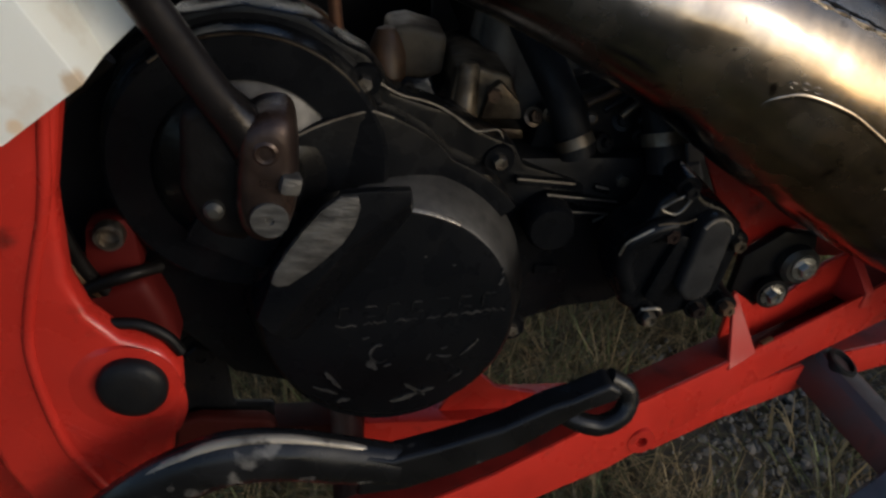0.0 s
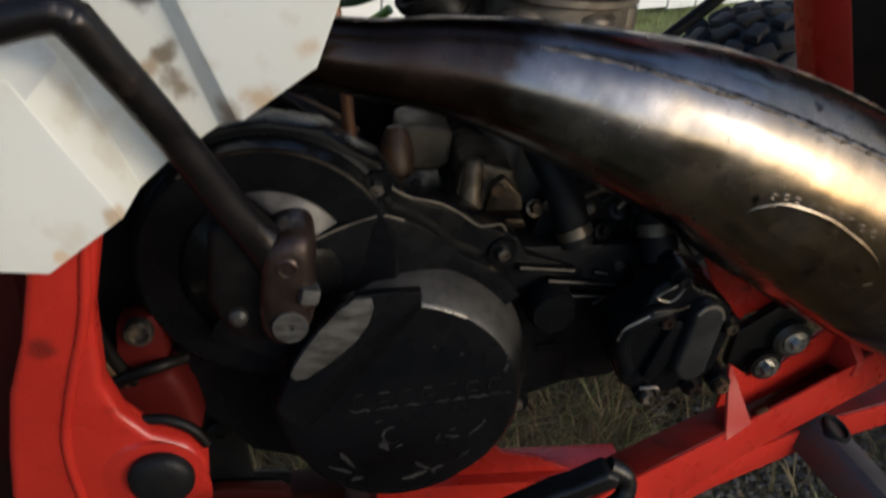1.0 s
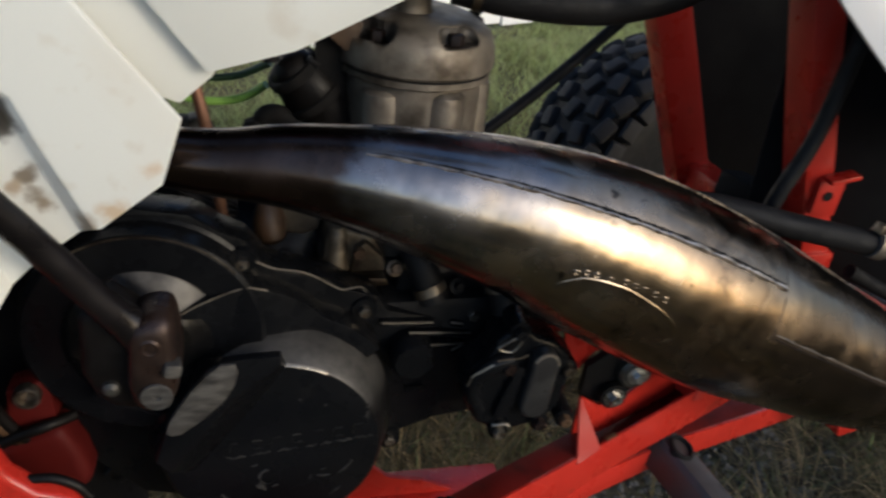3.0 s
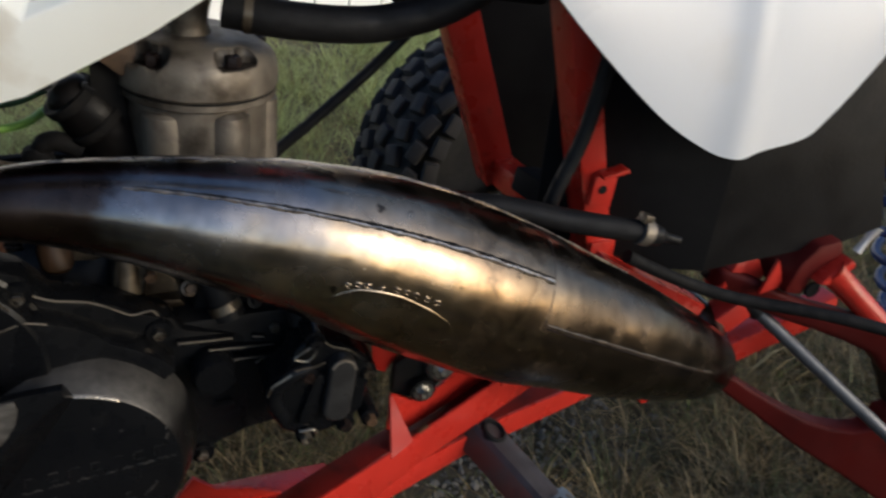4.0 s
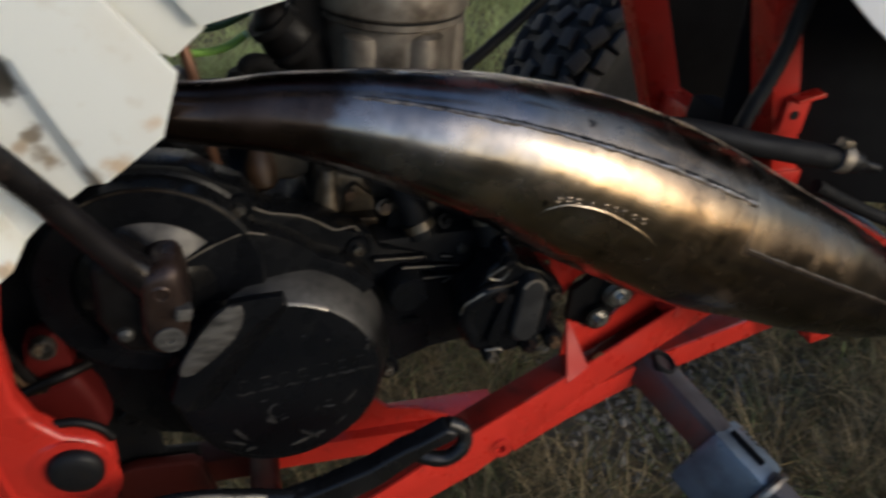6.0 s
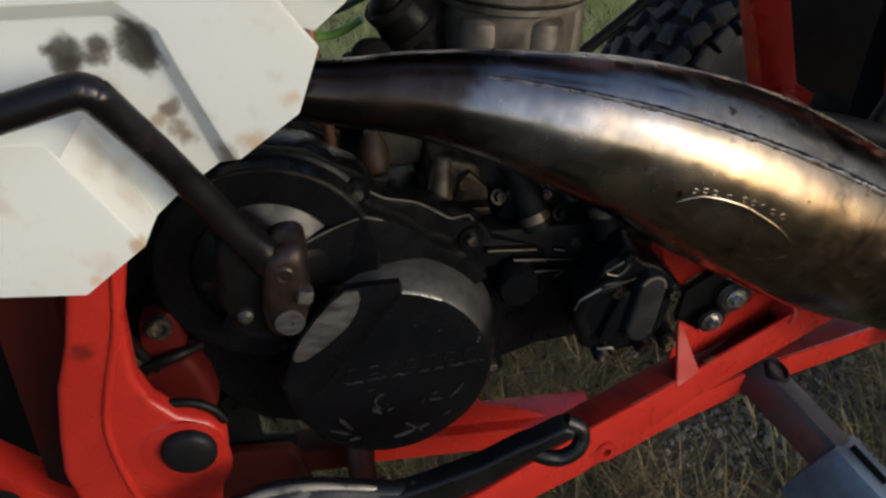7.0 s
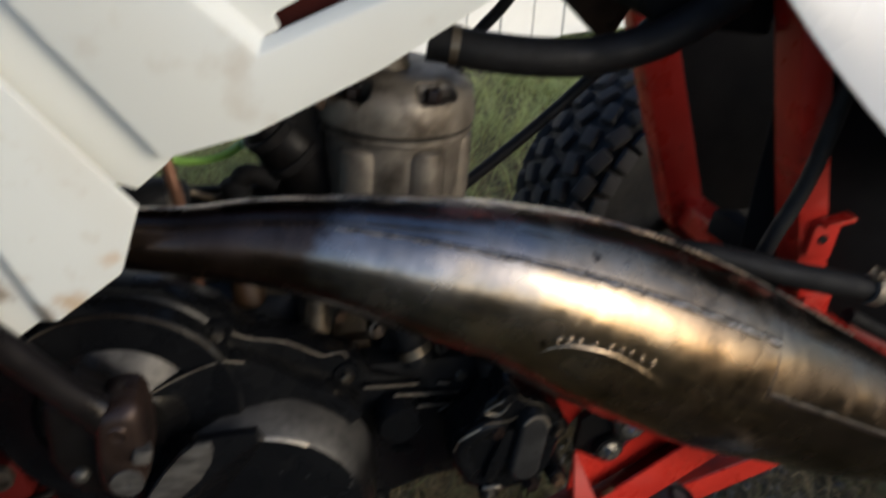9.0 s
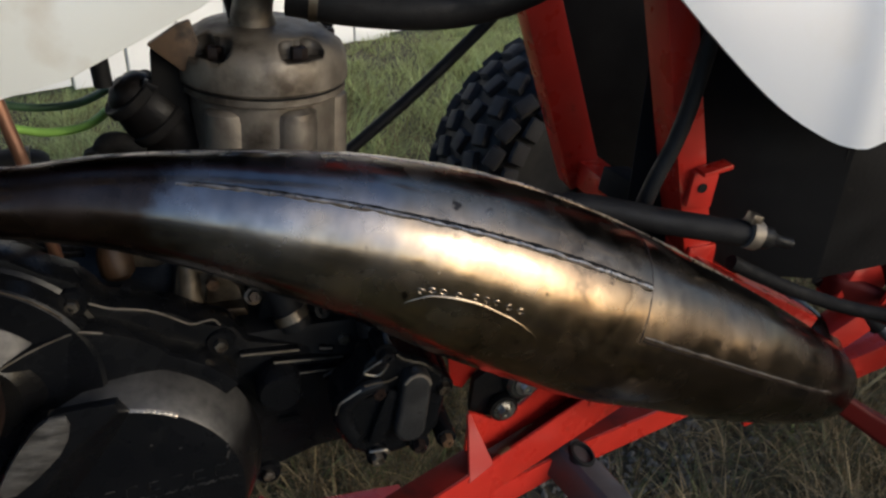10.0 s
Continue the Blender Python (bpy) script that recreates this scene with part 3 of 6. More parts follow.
def obox(center, size, rot=(0, 0, 0), edge=0.002):
    b = bmesh.new()
    bmesh.ops.create_cube(b, size=1.0)
    for v in b.verts:
        v.co = Vector((v.co.x * size[0], v.co.y * size[1], v.co.z * size[2]))
    bevel(b, edge, 2)
    b.transform(pose(*center, *rot))
    return b


OUT = (0, -1, 0)      # outwards from the machine's right flank


# ---- the ground ----
def ground_sheet():
    b = bmesh.new()
    xs = [-400, -60, -12, -4] + [-2 + 0.08 * k for k in range(76)] + [6, 14, 60, 400]
    ys = [-400, -60, -12, -3] + [-1 + 0.08 * k for k in range(56)] + [5, 12, 60, 400]
    grid = []
    for x in xs:
        row = []
        for y in ys:
            near = abs(x) < 5 and -2 < y < 4
            z = 0.03 * (noise.noise((x * 1.3, y * 1.3, 0.3))) + 0.012 * noise.noise((x * 6, y * 6, 2.0)) if near else 0.0
            row.append(b.verts.new((x, y, z - 0.015)))
        grid.append(row)
    for i in range(len(xs) - 1):
        for j in range(len(ys) - 1):
            b.faces.new((grid[i][j], grid[i + 1][j], grid[i + 1][j + 1], grid[i][j + 1]))
    return smooth(b, 80)


ground = part("ground", ground_sheet(), SOIL, None)
tagged(ground, "dry earth with thin grass and gravel", "ground", kind="structure")


def tall(x, y):
    """Shorter towards the foot of the fence."""
    d = (2.40 - y) + 0.4394 * (x + 0.32)
    return max(0.42, min(1.0, d / 0.60))


def grass_blades(name, count, xr, yr, length, width, keep, lean=0.9, seed=3, tuft=26, spread=0.030, material=GRASS):
    """Bent blades that fan out of tufts, each of two quads and a tip, as one mesh."""
    rng = np.random.default_rng(seed)
    verts, faces = [], []
    made = 0
    while made < count:
        tx, ty = rng.uniform(*xr), rng.uniform(*yr)
        if rng.random() > keep(tx, ty):
            continue
        n = max(3, int(rng.gamma(2.0, tuft / 2)))
        size = rng.uniform(0.55, 1.25) * tall(tx, ty)
        rad = spread * rng.uniform(0.4, 1.5)
        sway = rng.uniform(0, 2 * math.pi)
        z = 0.03 * noise.noise((tx * 1.3, ty * 1.3, 0.3)) - 0.02
        for k in range(n):
            r, az = rad * math.sqrt(rng.random()), rng.uniform(0, 2 * math.pi)
            x, y = tx + r * math.cos(az), ty + r * math.sin(az)
            ln = rng.uniform(*length) * size
            w = rng.uniform(*width) * 0.5
            if rng.random() < 0.3:
                az = sway + rng.normal(0, 0.5)
            tilt = 0.10 + abs(rng.normal(0.0, lean)) * 0.45 + 0.5 * r / rad
            curl = rng.uniform(0.1, 1.1)
            dx, dy = math.cos(az), math.sin(az)
            sx, sy = -dy * w, dx * w
            i0 = len(verts)
            px, py, pz, ang = x, y, z, min(tilt, 1.45)
            for taper in (1.0, 0.85, 0.6):
                verts += [(px - sx * taper, py - sy * taper, pz), (px + sx * taper, py + sy * taper, pz)]
                px += dx * math.sin(ang) * ln / 3
                py += dy * math.sin(ang) * ln / 3
                pz += math.cos(ang) * ln / 3
                ang = min(ang + curl * 0.5, 1.75)
            verts.append((px, py, pz))
            faces += [(i0, i0 + 1, i0 + 3, i0 + 2), (i0 + 2, i0 + 3, i0 + 5, i0 + 4), (i0 + 4, i0 + 5, i0 + 6)]
        made += n
    me = bpy.data.meshes.new(name)
    me.from_pydata(verts, [], faces)
    me.materials.append(material)
    return new(name, me)


def clump(x, y):
    return max(0.05, min(1.0, 0.55 + 1.6 * noise.noise((x * 2.1, y * 2.1, 5.0)) + 0.8 * noise.noise((x * 7, y * 7, 1.0))))


def thin_patch(x, y):
    d = math.hypot((x - 0.57) / 0.22, (y - 0.60) / 0.15)
    return max(0.30, min(1.0, 1.8 * clump(x, y) - 0.35)) * (0.16 if d < 1 else 0.95)


tagged(grass_blades("near_grass", 140000, (-0.5, 2.0), (0.25, 1.05), (0.03, 0.11), (0.0009, 0.0024), thin_patch, 1.3, 3, 30, 0.045, DRY_SHADED_GRASS), "patchy dry straw-coloured grass with green blades on earth", "grass", kind="stuff")
tagged(grass_blades("far_grass", 210000, (-1.4, 2.6), (0.92, 3.4), (0.05, 0.14), (0.0012, 0.0027), lambda x, y: min(1, clump(x, y) + 0.25), 0.9, 5, 24, 0.055), "taller green and straw grass before the fence", "grass", kind="stuff")


def field(x, y):
    """Fades out with distance, and thin where the other grass stands; none behind the fence."""
    if (2.38 - y) + 0.4394 * (x + 0.32) < 0:
        return 0.0
    r = math.hypot(x - 0.6, y - 0.6)
    near = -0.4 < x < 1.9 and 0.3 < y < 1.45 or -1.2 < x < 2.4 and 1.35 < y
    return max(0.0, min(1.0, (6.5 - r) / 4.0)) * max(0.08, clump(x, y)) * (0.12 if near else 1.0)


tagged(grass_blades("field_grass", 90000, (-6.0, 7.0), (-6.0, 5.5), (0.05, 0.14), (0.003, 0.007), field, 1.1, 11, 20, 0.09), "thin straw and green field grass all round", "grass", kind="stuff")


def gravel():
    rng = np.random.default_rng(9)
    b = bmesh.new()
    for k in range(1500):
        x, y = rng.normal(0.57, 0.15), rng.normal(0.60, 0.12)
        r = min(0.011, 0.0022 + rng.gamma(1.6, 0.0016))
        m = Matrix.LocRotScale((x, y, 0.03 * noise.noise((x * 1.3, y * 1.3, 0.3)) - 0.012), Euler(rng.uniform(0, 6, 3)), Vector((1, rng.uniform(0.6, 1), rng.uniform(0.45, 0.8))))
        geo = bmesh.ops.create_icosphere(b, subdivisions=1, radius=r, matrix=m)
        for v in geo["verts"]:
            v.co += Vector(rng.normal(0, r * 0.12, 3))
    return b


tagged(part("gravel", gravel(), STONE, None), "grey gravel scattered over bare earth", "gravel", kind="stuff")


# ---- the fence behind ----
def fence():
    origin, u = Vector((-0.32, 2.40, 0)), Vector((0.9155, 0.4023, 0))
    n = Vector((-u.y, u.x, 0))
    top = new("board_fence")
    tagged(top, "white painted board fence standing behind the grass", "fence")
    pitch = 0.163
    b = bmesh.new()
    for v in bmesh.ops.create_cube(b, size=1.0)["verts"]:
        v.co = Vector((v.co.x * (pitch - 0.006), v.co.y * 0.018, v.co.z * 1.5 + 0.75))
    bevel(b, 0.003, 1)
    me = bpy.data.meshes.new("board")
    b.to_mesh(me)
    b.free()
    me.materials.append(FENCE_WHITE)
    ang = math.atan2(u.y, u.x)
    rng = random.Random(4)
    for k in range(-9, 26):
        p = origin + u * (0.067 + pitch * (k + 0.5)) + n * (rng.uniform(-0.002, 0.002))
        ob = new("board", me)
        ob.parent = top
        ob.matrix_world = Matrix.Translation((p.x, p.y, rng.uniform(-0.01, 0.01))) @ Matrix.Rotation(ang, 4, "Z")
    for z in (0.35, 1.2):
        c0, c1 = origin + u * -1.4 + n * 0.03, origin + u * 4.3 + n * 0.03
        part("rail", bar((c0.x, c0.y, z), (c1.x, c1.y, z), 0.04, 0.08, 0.004), FENCE_WHITE, top)


fence()

# ---- the machine ----
quad = new("quad_bike")
tagged(quad, "red-framed sport quad bike with white plastics and a bare steel exhaust", "quad bike")


def bolt(parent, origin, r, head, material=STEEL, washer=0.0, axis=OUT, label="", name="bolt"):
    return part(name, hex_bolt(origin, axis, r, head, washer), material, parent, label)


# exhaust: narrow rear pipe swelling into the chamber, then the front cone that folds inwards to the header
CHAMBER = [(-0.16, 0.4007, 0.5889, 0.0120), (-0.06, 0.3887, 0.5772, 0.0145), (0.012, 0.3848, 0.5676, 0.0188), (0.058, 0.3842, 0.5642, 0.0248), (0.105, 0.3844, 0.5551, 0.0330), (0.158, 0.3862, 0.5396, 0.0430), (0.205, 0.3897, 0.5226, 0.0510),
           (0.255, 0.3961, 0.4983, 0.0601), (0.310, 0.3997, 0.4700, 0.0650), (0.376, 0.4023, 0.4348, 0.0656), (0.433, 0.4026, 0.4071, 0.0603), (0.495, 0.4019, 0.3770, 0.0545), (0.565, 0.4052, 0.3419, 0.0443), (0.605, 0.4110, 0.3220, 0.0365), (0.620, 0.4136, 0.3146, 0.0310), (0.625, 0.4146, 0.3121, 0.0235)]
TAIL = [(0.618, 0.4136, 0.3150, 0.0220), (0.642, 0.436, 0.306, 0.0225), (0.650, 0.480, 0.318, 0.0240), (0.610, 0.525, 0.345, 0.0225), (0.50, 0.555, 0.40, 0.0215), (0.36, 0.568, 0.44, 0.0210), (0.235, 0.568, 0.470, 0.0210)]


def exhaust():
    pipe = part("exhaust_chamber", sweep(CHAMBER, segs=64, steps=8), PIPE, quad, "bare steel two-stroke expansion chamber, heat-browned")
    part("header_pipe", sweep(TAIL, segs=24, steps=6), PIPE, quad, "heat-browned steel header pipe")
    path = spline(CHAMBER, 8)
    fr = frames_along(path)

    def on_pipe(x, deg, lift=0.0):
        """The place on the chamber's skin at a distance x along the machine and an angle up from the flank."""
        i = min(range(len(path)), key=lambda k: abs(path[k][0] - x))
        i = max(1, min(len(path) - 2, i))
        a, c = (i, i + 1) if path[i][0] <= x else (i - 1, i)
        w = (x - path[a][0]) / max(1e-6, path[c][0] - path[a][0])
        q = path[a] * (1 - w) + path[c] * w
        t = fr[i][1]
        out = Vector((0, -1, 0)) - t * t.dot(Vector((0, -1, 0)))
        out.normalize()
        up = out.cross(t)
        if up.z < 0:
            up = -up
        return Vector(q[:3]) + (out * math.cos(radians(deg)) + up * math.sin(radians(deg))) * (float(q[3]) + lift)

    def weld(name, pts, r, label, mat_=SEAM):
        rng = random.Random(len(pts))
        part(name, sweep([(*on_pipe(x, d, -0.0005), r * rng.uniform(0.62, 1.22) * min(1.0, 0.55 + 2.2 * max(0.0, x - 0.10))) for x, d in pts], segs=6, steps=2), mat_, pipe, label)

    # the long seam above the flank: a bead, the dark lap under it and a polished strip between
    def seam_deg(x):
        return 42.2 + 5.6 * max(0.0, (0.20 - x) / 0.10) ** 1.3 + 1.8 * max(0.0, (x - 0.26) / 0.10)

    xs = [0.094 + 0.0031 * k for k in range(88)]
    weld("weld_seam", [(x, seam_deg(x) + 0.25 * math.sin(310 * x)) for x in xs], 0.0021, "raised weld seam")
    weld("lap_joint", [(x, seam_deg(x) + 2.3) for x in xs[1:]], 0.0015, "dark lap joint beside the weld", VOID_BLACK)
    weld("weld_seam", [(0.3675 + 0.0084 * k, 15.4) for k in range(25)], 0.0014, "raised weld seam", MARK)
    weld("lap_joint", [(0.3675 + 0.0084 * k, 13.4) for k in range(24)], 0.0009, "dark lap joint", RUSTY)
    weld("ring_joint", [(0.3668 - 0.0016 * math.sin(radians(a * 2)), 78 - a) for a in range(0, 69, 3)], 0.0009, "dark joint ring round the chamber", RUSTY)
    weld("weld_seam", [(0.00 + 0.012 * k, 96) for k in range(40)], 0.0016, "raised weld seam")
    # pressed oval panel with a row of raised marks along its upper edge
    rim = [on_pipe(x, d, -0.0019) for x, d in ((0.2150, -19.0), (0.2160, -14.0), (0.2190, -9.5), (0.2250, -3.6), (0.2345, -0.2), (0.2460, 1.6), (0.2560, 2.2), (0.2690, 1.0), (0.2790, -0.2), (0.2877, -2.2), (0.2960, -5.2), (0.3015, -9.0), (0.3030, -13.5), (0.3000, -18.0))]
    part("pressed_oval", sweep([tuple(p) for p in rim], 0.0024, 8, 4), PIPE, pipe, "pressed oval outline")
    for k, (x, d) in enumerate(((0.2194, -1.2), (0.2245, 1.6), (0.2303, 2.9), (0.2393, 4.0), (0.2495, 6.4), (0.2568, 6.8), (0.2638, 6.9), (0.2717, 6.8), (0.2797, 6.7))):
        loop = [on_pipe(x + 0.0022 * math.cos(b), d + 1.5 * math.sin(b), -0.0007) for b in [math.pi * 2 * q / 9 for q in range(10 if k % 3 else 8)]]
        part("raised_mark", sweep([tuple(p) for p in loop], 0.0008, 6, 1), PIPE, pipe)
    for x, d, w in ((0.2905, -8.0, 0.006), (0.2845, -13.7, 0.006), (0.2736, -16.1, 0.007)):
        p, q = on_pipe(x - w, d - 3, -0.0009), on_pipe(x + w, d - 1, -0.0009)
        part("raised_mark", sweep([tuple(p), tuple(q)], 0.0008, 6, 1), PIPE, pipe)


exhaust()


# ---- engine ----
def engine():
    eng = part("crankcase", prism([(-0.11, 0.33), (-0.06, 0.30), (0.12, 0.298), (0.205, 0.310), (0.255, 0.335), (0.265, 0.40), (0.21, 0.425), (0.13, 0.424), (0.06, 0.436), (0.02, 0.455), (-0.02, 0.490), (-0.08, 0.485), (-0.115, 0.44)], 0.448, 0.585, 0.008), BLACK_DULL, quad, "black greasy crankcase")

    # clutch side cover plate with its wavy upper flange
    flange = [(-0.112, 0.36), (-0.119, 0.41), (-0.116, 0.455), (-0.099, 0.492), (-0.070, 0.514), (-0.036, 0.520), (-0.005, 0.515), (0.014, 0.502), (0.028, 0.495), (0.037, 0.483), (0.042, 0.473), (0.060, 0.466), (0.082, 0.458), (0.098, 0.446), (0.108, 0.441), (0.120, 0.436), (0.128, 0.422),
              (0.150, 0.414), (0.180, 0.404), (0.205, 0.385), (0.215, 0.345), (0.205, 0.318), (0.165, 0.306), (0.125, 0.298), (0.05, 0.275), (-0.02, 0.270), (-0.055, 0.280), (-0.085, 0.315)]
    def flange_y(x):
        return 0.4225 + 0.18 * max(0.0, x - 0.03)

    fb = prism(flange, 0.0, 0.028, 0.0030)
    for v in fb.verts:
        v.co.y += flange_y(v.co.x)
    cover = part("clutch_side_cover", fb, BLACK, quad, "glossy black painted alloy engine side cover")
    # rear drum over the kick gear
    c1 = (-0.036, 0.436, 0.436)
    part("kick_gear_housing", lathe([(0.0500, 0.030), (0.0512, 0.0335), (0.0735, 0.0335), (0.0760, 0.031), (0.0775, 0.016), (0.0800, 0.014), (0.0815, 0.0)], c1, OUT, 96), BLACK, cover)
    part("worn_cone", lathe([(0.0, 0.044), (0.030, 0.044), (0.033, 0.041), (0.0505, 0.0305), (0.0507, 0.020)], c1, OUT, 96), WORN_HOUSING, cover, "paint rubbed to bare alloy")
    # clutch drum: collar, a broad sloping shoulder rubbed bare on top, and a flat face
    CX, CZ, FACE = 0.042, 0.3465, 0.385
    def collar_r(a):
        return 0.0980 + 0.0275 * min(1.0, max(0.0, (a - 68) / 28))

    def collar_y(x):
        return 0.4135 - min(0.024, 0.25 * max(0.0, 0.07 - x))

    collar = [(CX + collar_r(a) * math.cos(radians(a)), CZ + collar_r(a) * math.sin(radians(a))) for a in range(38, 157, 3)] + [(CX + 0.080 * math.cos(radians(a)), CZ + 0.080 * math.sin(radians(a))) for a in range(155, 37, -3)]
    cb = prism(collar, 0.4135, 0.440, 0.0018)
    for v in cb.verts:
        v.co.y += collar_y(v.co.x) - 0.4135
    part("drum_collar", cb, BLACK, cover)
    c2 = (CX, 0.428, CZ)
    part("drum_shoulder", lathe([(0.0742, 0.0425), (0.0765, 0.0405), (0.0872, 0.0130), (0.0885, 0.0)], c2, OUT, 120), WORN_DRUM, cover, "paint rubbed to bare alloy")
    part("drum_face", lathe([(0.0, 0.0432), (0.0715, 0.0430), (0.0743, 0.0424), (0.0743, 0.02)], c2, OUT, 96), BLACK, cover)
    lip = [(CX + (0.0730 + 0.0072 * math.sin(radians((a - 195) / 130 * 180))) * math.cos(radians(a)), CZ + (0.0730 + 0.0072 * math.sin(radians((a - 195) / 130 * 180))) * math.sin(radians(a))) for a in range(195, 326, 5)]
    part("drum_lower_lip", prism(lip + [(CX + 0.066 * math.cos(radians(a)), CZ + 0.066 * math.sin(radians(a))) for a in range(325, 194, -5)], 0.3868, 0.425, 0.0015), BLACK, cover)
    # pale joint line along the wavy flange, sky highlight of its edge included
    part("joint_edge", sweep([(0.0308, 0.4196, 0.4843), (0.037, 0.4208, 0.4791), (0.0468, 0.4225, 0.4733), (0.059, 0.4247, 0.4695), (0.0678, 0.4263, 0.4661), (0.0767, 0.4279, 0.4606), (0.0856, 0.4295, 0.4536), (0.093, 0.4308, 0.4486), (0.101, 0.4323, 0.4486), (0.1071, 0.4334, 0.4484), (0.1107, 0.434, 0.4432)], 0.0007, 6, 3), ALLOY, cover, "thin pale joint line carrying the edge's highlight")
    part("joint_edge", sweep([(CX + (collar_r(a) - 0.0004) * math.cos(radians(a)), collar_y(CX + collar_r(a) * math.cos(radians(a))) + 0.0006, CZ + (collar_r(a) - 0.0004) * math.sin(radians(a))) for a in range(90, 121, 3)], 0.0007, 6, 2), ALLOY, cover)
    part("joint_edge", sweep([(-0.036 + 0.0748 * math.cos(radians(a)), 0.4030, 0.436 + 0.0748 * math.sin(radians(a))) for a in range(38, 130, 6)], 0.0007, 6, 2), ALLOY_OILY, cover)
    # slanting pad beside the kick boss, its oval face scraped bare
    pad = bmesh.new()
    crown = [pad.verts.new((x, 0.366, z)) for x, z in ((0.0118, 0.4405), (0.0264, 0.4420), (0.0485, 0.4425), (0.0490, 0.4350), (0.0181, 0.4099), (-0.0256, 0.3516), (-0.0340, 0.3620), (-0.0251, 0.3868), (-0.0071, 0.4200))]
    foot = [pad.verts.new((x, y, z)) for x, y, z in ((0.0118, 0.374, 0.4395), (0.0264, 0.374, 0.4410), (0.0490, 0.375, 0.4410), (0.0532, 0.3865, 0.4200), (0.0281, 0.3865, 0.3825), (-0.0116, 0.3865, 0.3317), (-0.0400, 0.400, 0.3600), (-0.0251, 0.400, 0.3868), (-0.0071, 0.400, 0.4200))]
    pad.faces.new(crown)
    for k in range(9):
        j = (k + 1) % 9
        pad.faces.new((crown[k], foot[k], foot[j], crown[j]))
    pad.faces.new(list(reversed(foot)))
    bmesh.ops.recalc_face_normals(pad, faces=pad.faces)
    bevel(pad, 0.0014, 2, 12)
    part("clearance_pad", pad, BLACK, cover)
    oval = [(0.0210, 0.4395), (0.0118, 0.4395), (0.0020, 0.4315), (-0.0075, 0.4195), (-0.0165, 0.4060), (-0.0227, 0.3947), (-0.0249, 0.3878), (-0.0215, 0.3852), (-0.0155, 0.3862), (-0.0013, 0.3970), (0.0130, 0.4115), (0.0195, 0.4225), (0.0222, 0.4330)]
    part("scraped_oval", prism(oval, 0.3642, 0.370, 0.0008), SCRAPED, cover, "scraped bare alloy patch")
    # lettering worn to a row of broken bars over a broken underline
    rng = random.Random(8)

    def chip(points, width, name="paint_chip", material=CHIP):
        """A ragged thin flake along a short line on the drum's face."""
        b = bmesh.new()
        left, right = [], []
        for k, (x, z) in enumerate(points):
            x0, z0 = points[max(k - 1, 0)]
            x1, z1 = points[min(k + 1, len(points) - 1)]
            ln = math.hypot(x1 - x0, z1 - z0)
            w = width * rng.uniform(0.25, 1.0) * (0.35 if k in (0, len(points) - 1) else 1.0) * 0.36
            nx, nz = -(z1 - z0) / ln * w, (x1 - x0) / ln * w
            left.append((x + nx, z + nz))
            right.append((x - nx, z - nz))
        part(name, prism(left + right[::-1], FACE - 0.0010, FACE + 0.0004, 0), material, cover)

    def rough(x0, z0, x1, z1, width, n=5, wander=0.12, **kw):
        chip([(x0 + (x1 - x0) * k / n + rng.uniform(-1, 1) * wander * width, z0 + (z1 - z0) * k / n + rng.uniform(-1, 1) * wander * width * 2) for k in range(n + 1)], width, **kw)

    for a, c in ((0.010, 0.023), (0.026, 0.040), (0.045, 0.058), (0.064, 0.072), (0.074, 0.083), (0.085, 0.098), (0.099, 0.112)):
        rough(a, 0.3425 + 0.105 * (a - 0.010), c, 0.3425 + 0.105 * (c - 0.010), 0.0022, 8, 0.25, name="raised_bar", material=LETTER)
    for k in range(7):
        x = 0.012 + 0.0142 * k
        z = 0.3465 + 0.0015 * k
        if k % 3 != 1:
            rough(x, z + 0.001, x + 0.0006, z + 0.0085, 0.0014, 4, 0.2, name="raised_bar", material=LETTER_DARK)
        rough(x + 0.001, z + 0.0088, x + rng.uniform(0.004, 0.008), z + 0.0092, 0.0015, 4, 0.2, name="raised_bar", material=LETTER if k % 2 else LETTER_DARK)
        if k % 2:
            rough(x + 0.002, z + 0.0015, x + 0.0075, z + 0.0022, 0.0013, 4, 0.2, name="raised_bar", material=LETTER_DARK)
    chip([(0.0365 + 0.0056 * math.cos(radians(d)), 0.3215 + 0.0068 * math.sin(radians(d))) for d in range(75, 330, 25)], 0.0034)
    for x0, z0, x1, z1, w in ((0.0285, 0.3165, 0.0345, 0.3105, 0.0075), (0.0395, 0.3115, 0.0440, 0.3130, 0.0026), (0.0040, 0.3080, 0.0135, 0.2950, 0.0042), (-0.0040, 0.2970, 0.0110, 0.2905, 0.0030), (0.0440, 0.2835, 0.0630, 0.2895, 0.0046), (0.0525, 0.2965, 0.0660, 0.2880, 0.0030), (0.0600, 0.2890, 0.0720, 0.2930, 0.0034),
                              (0.0660, 0.3160, 0.0680, 0.3205, 0.0034), (0.0715, 0.3190, 0.0815, 0.3180, 0.0030), (0.0740, 0.3240, 0.0780, 0.3255, 0.0026), (0.0870, 0.3185, 0.0935, 0.3260, 0.0034), (0.0935, 0.3255, 0.0970, 0.3310, 0.0040), (0.0805, 0.2985, 0.0890, 0.3060, 0.0022), (0.0600, 0.3905, 0.0620, 0.3912, 0.0018),
                              (0.0770, 0.3845, 0.0790, 0.3850, 0.0018), (0.1060, 0.3700, 0.1085, 0.3760, 0.0026), (0.1065, 0.3790, 0.1080, 0.3815, 0.0018), (0.0110, 0.2845, 0.0190, 0.2870, 0.0040), (0.0260, 0.3330, 0.0300, 0.3340, 0.0022)):
        rough(x0, z0, x1, z1, w)
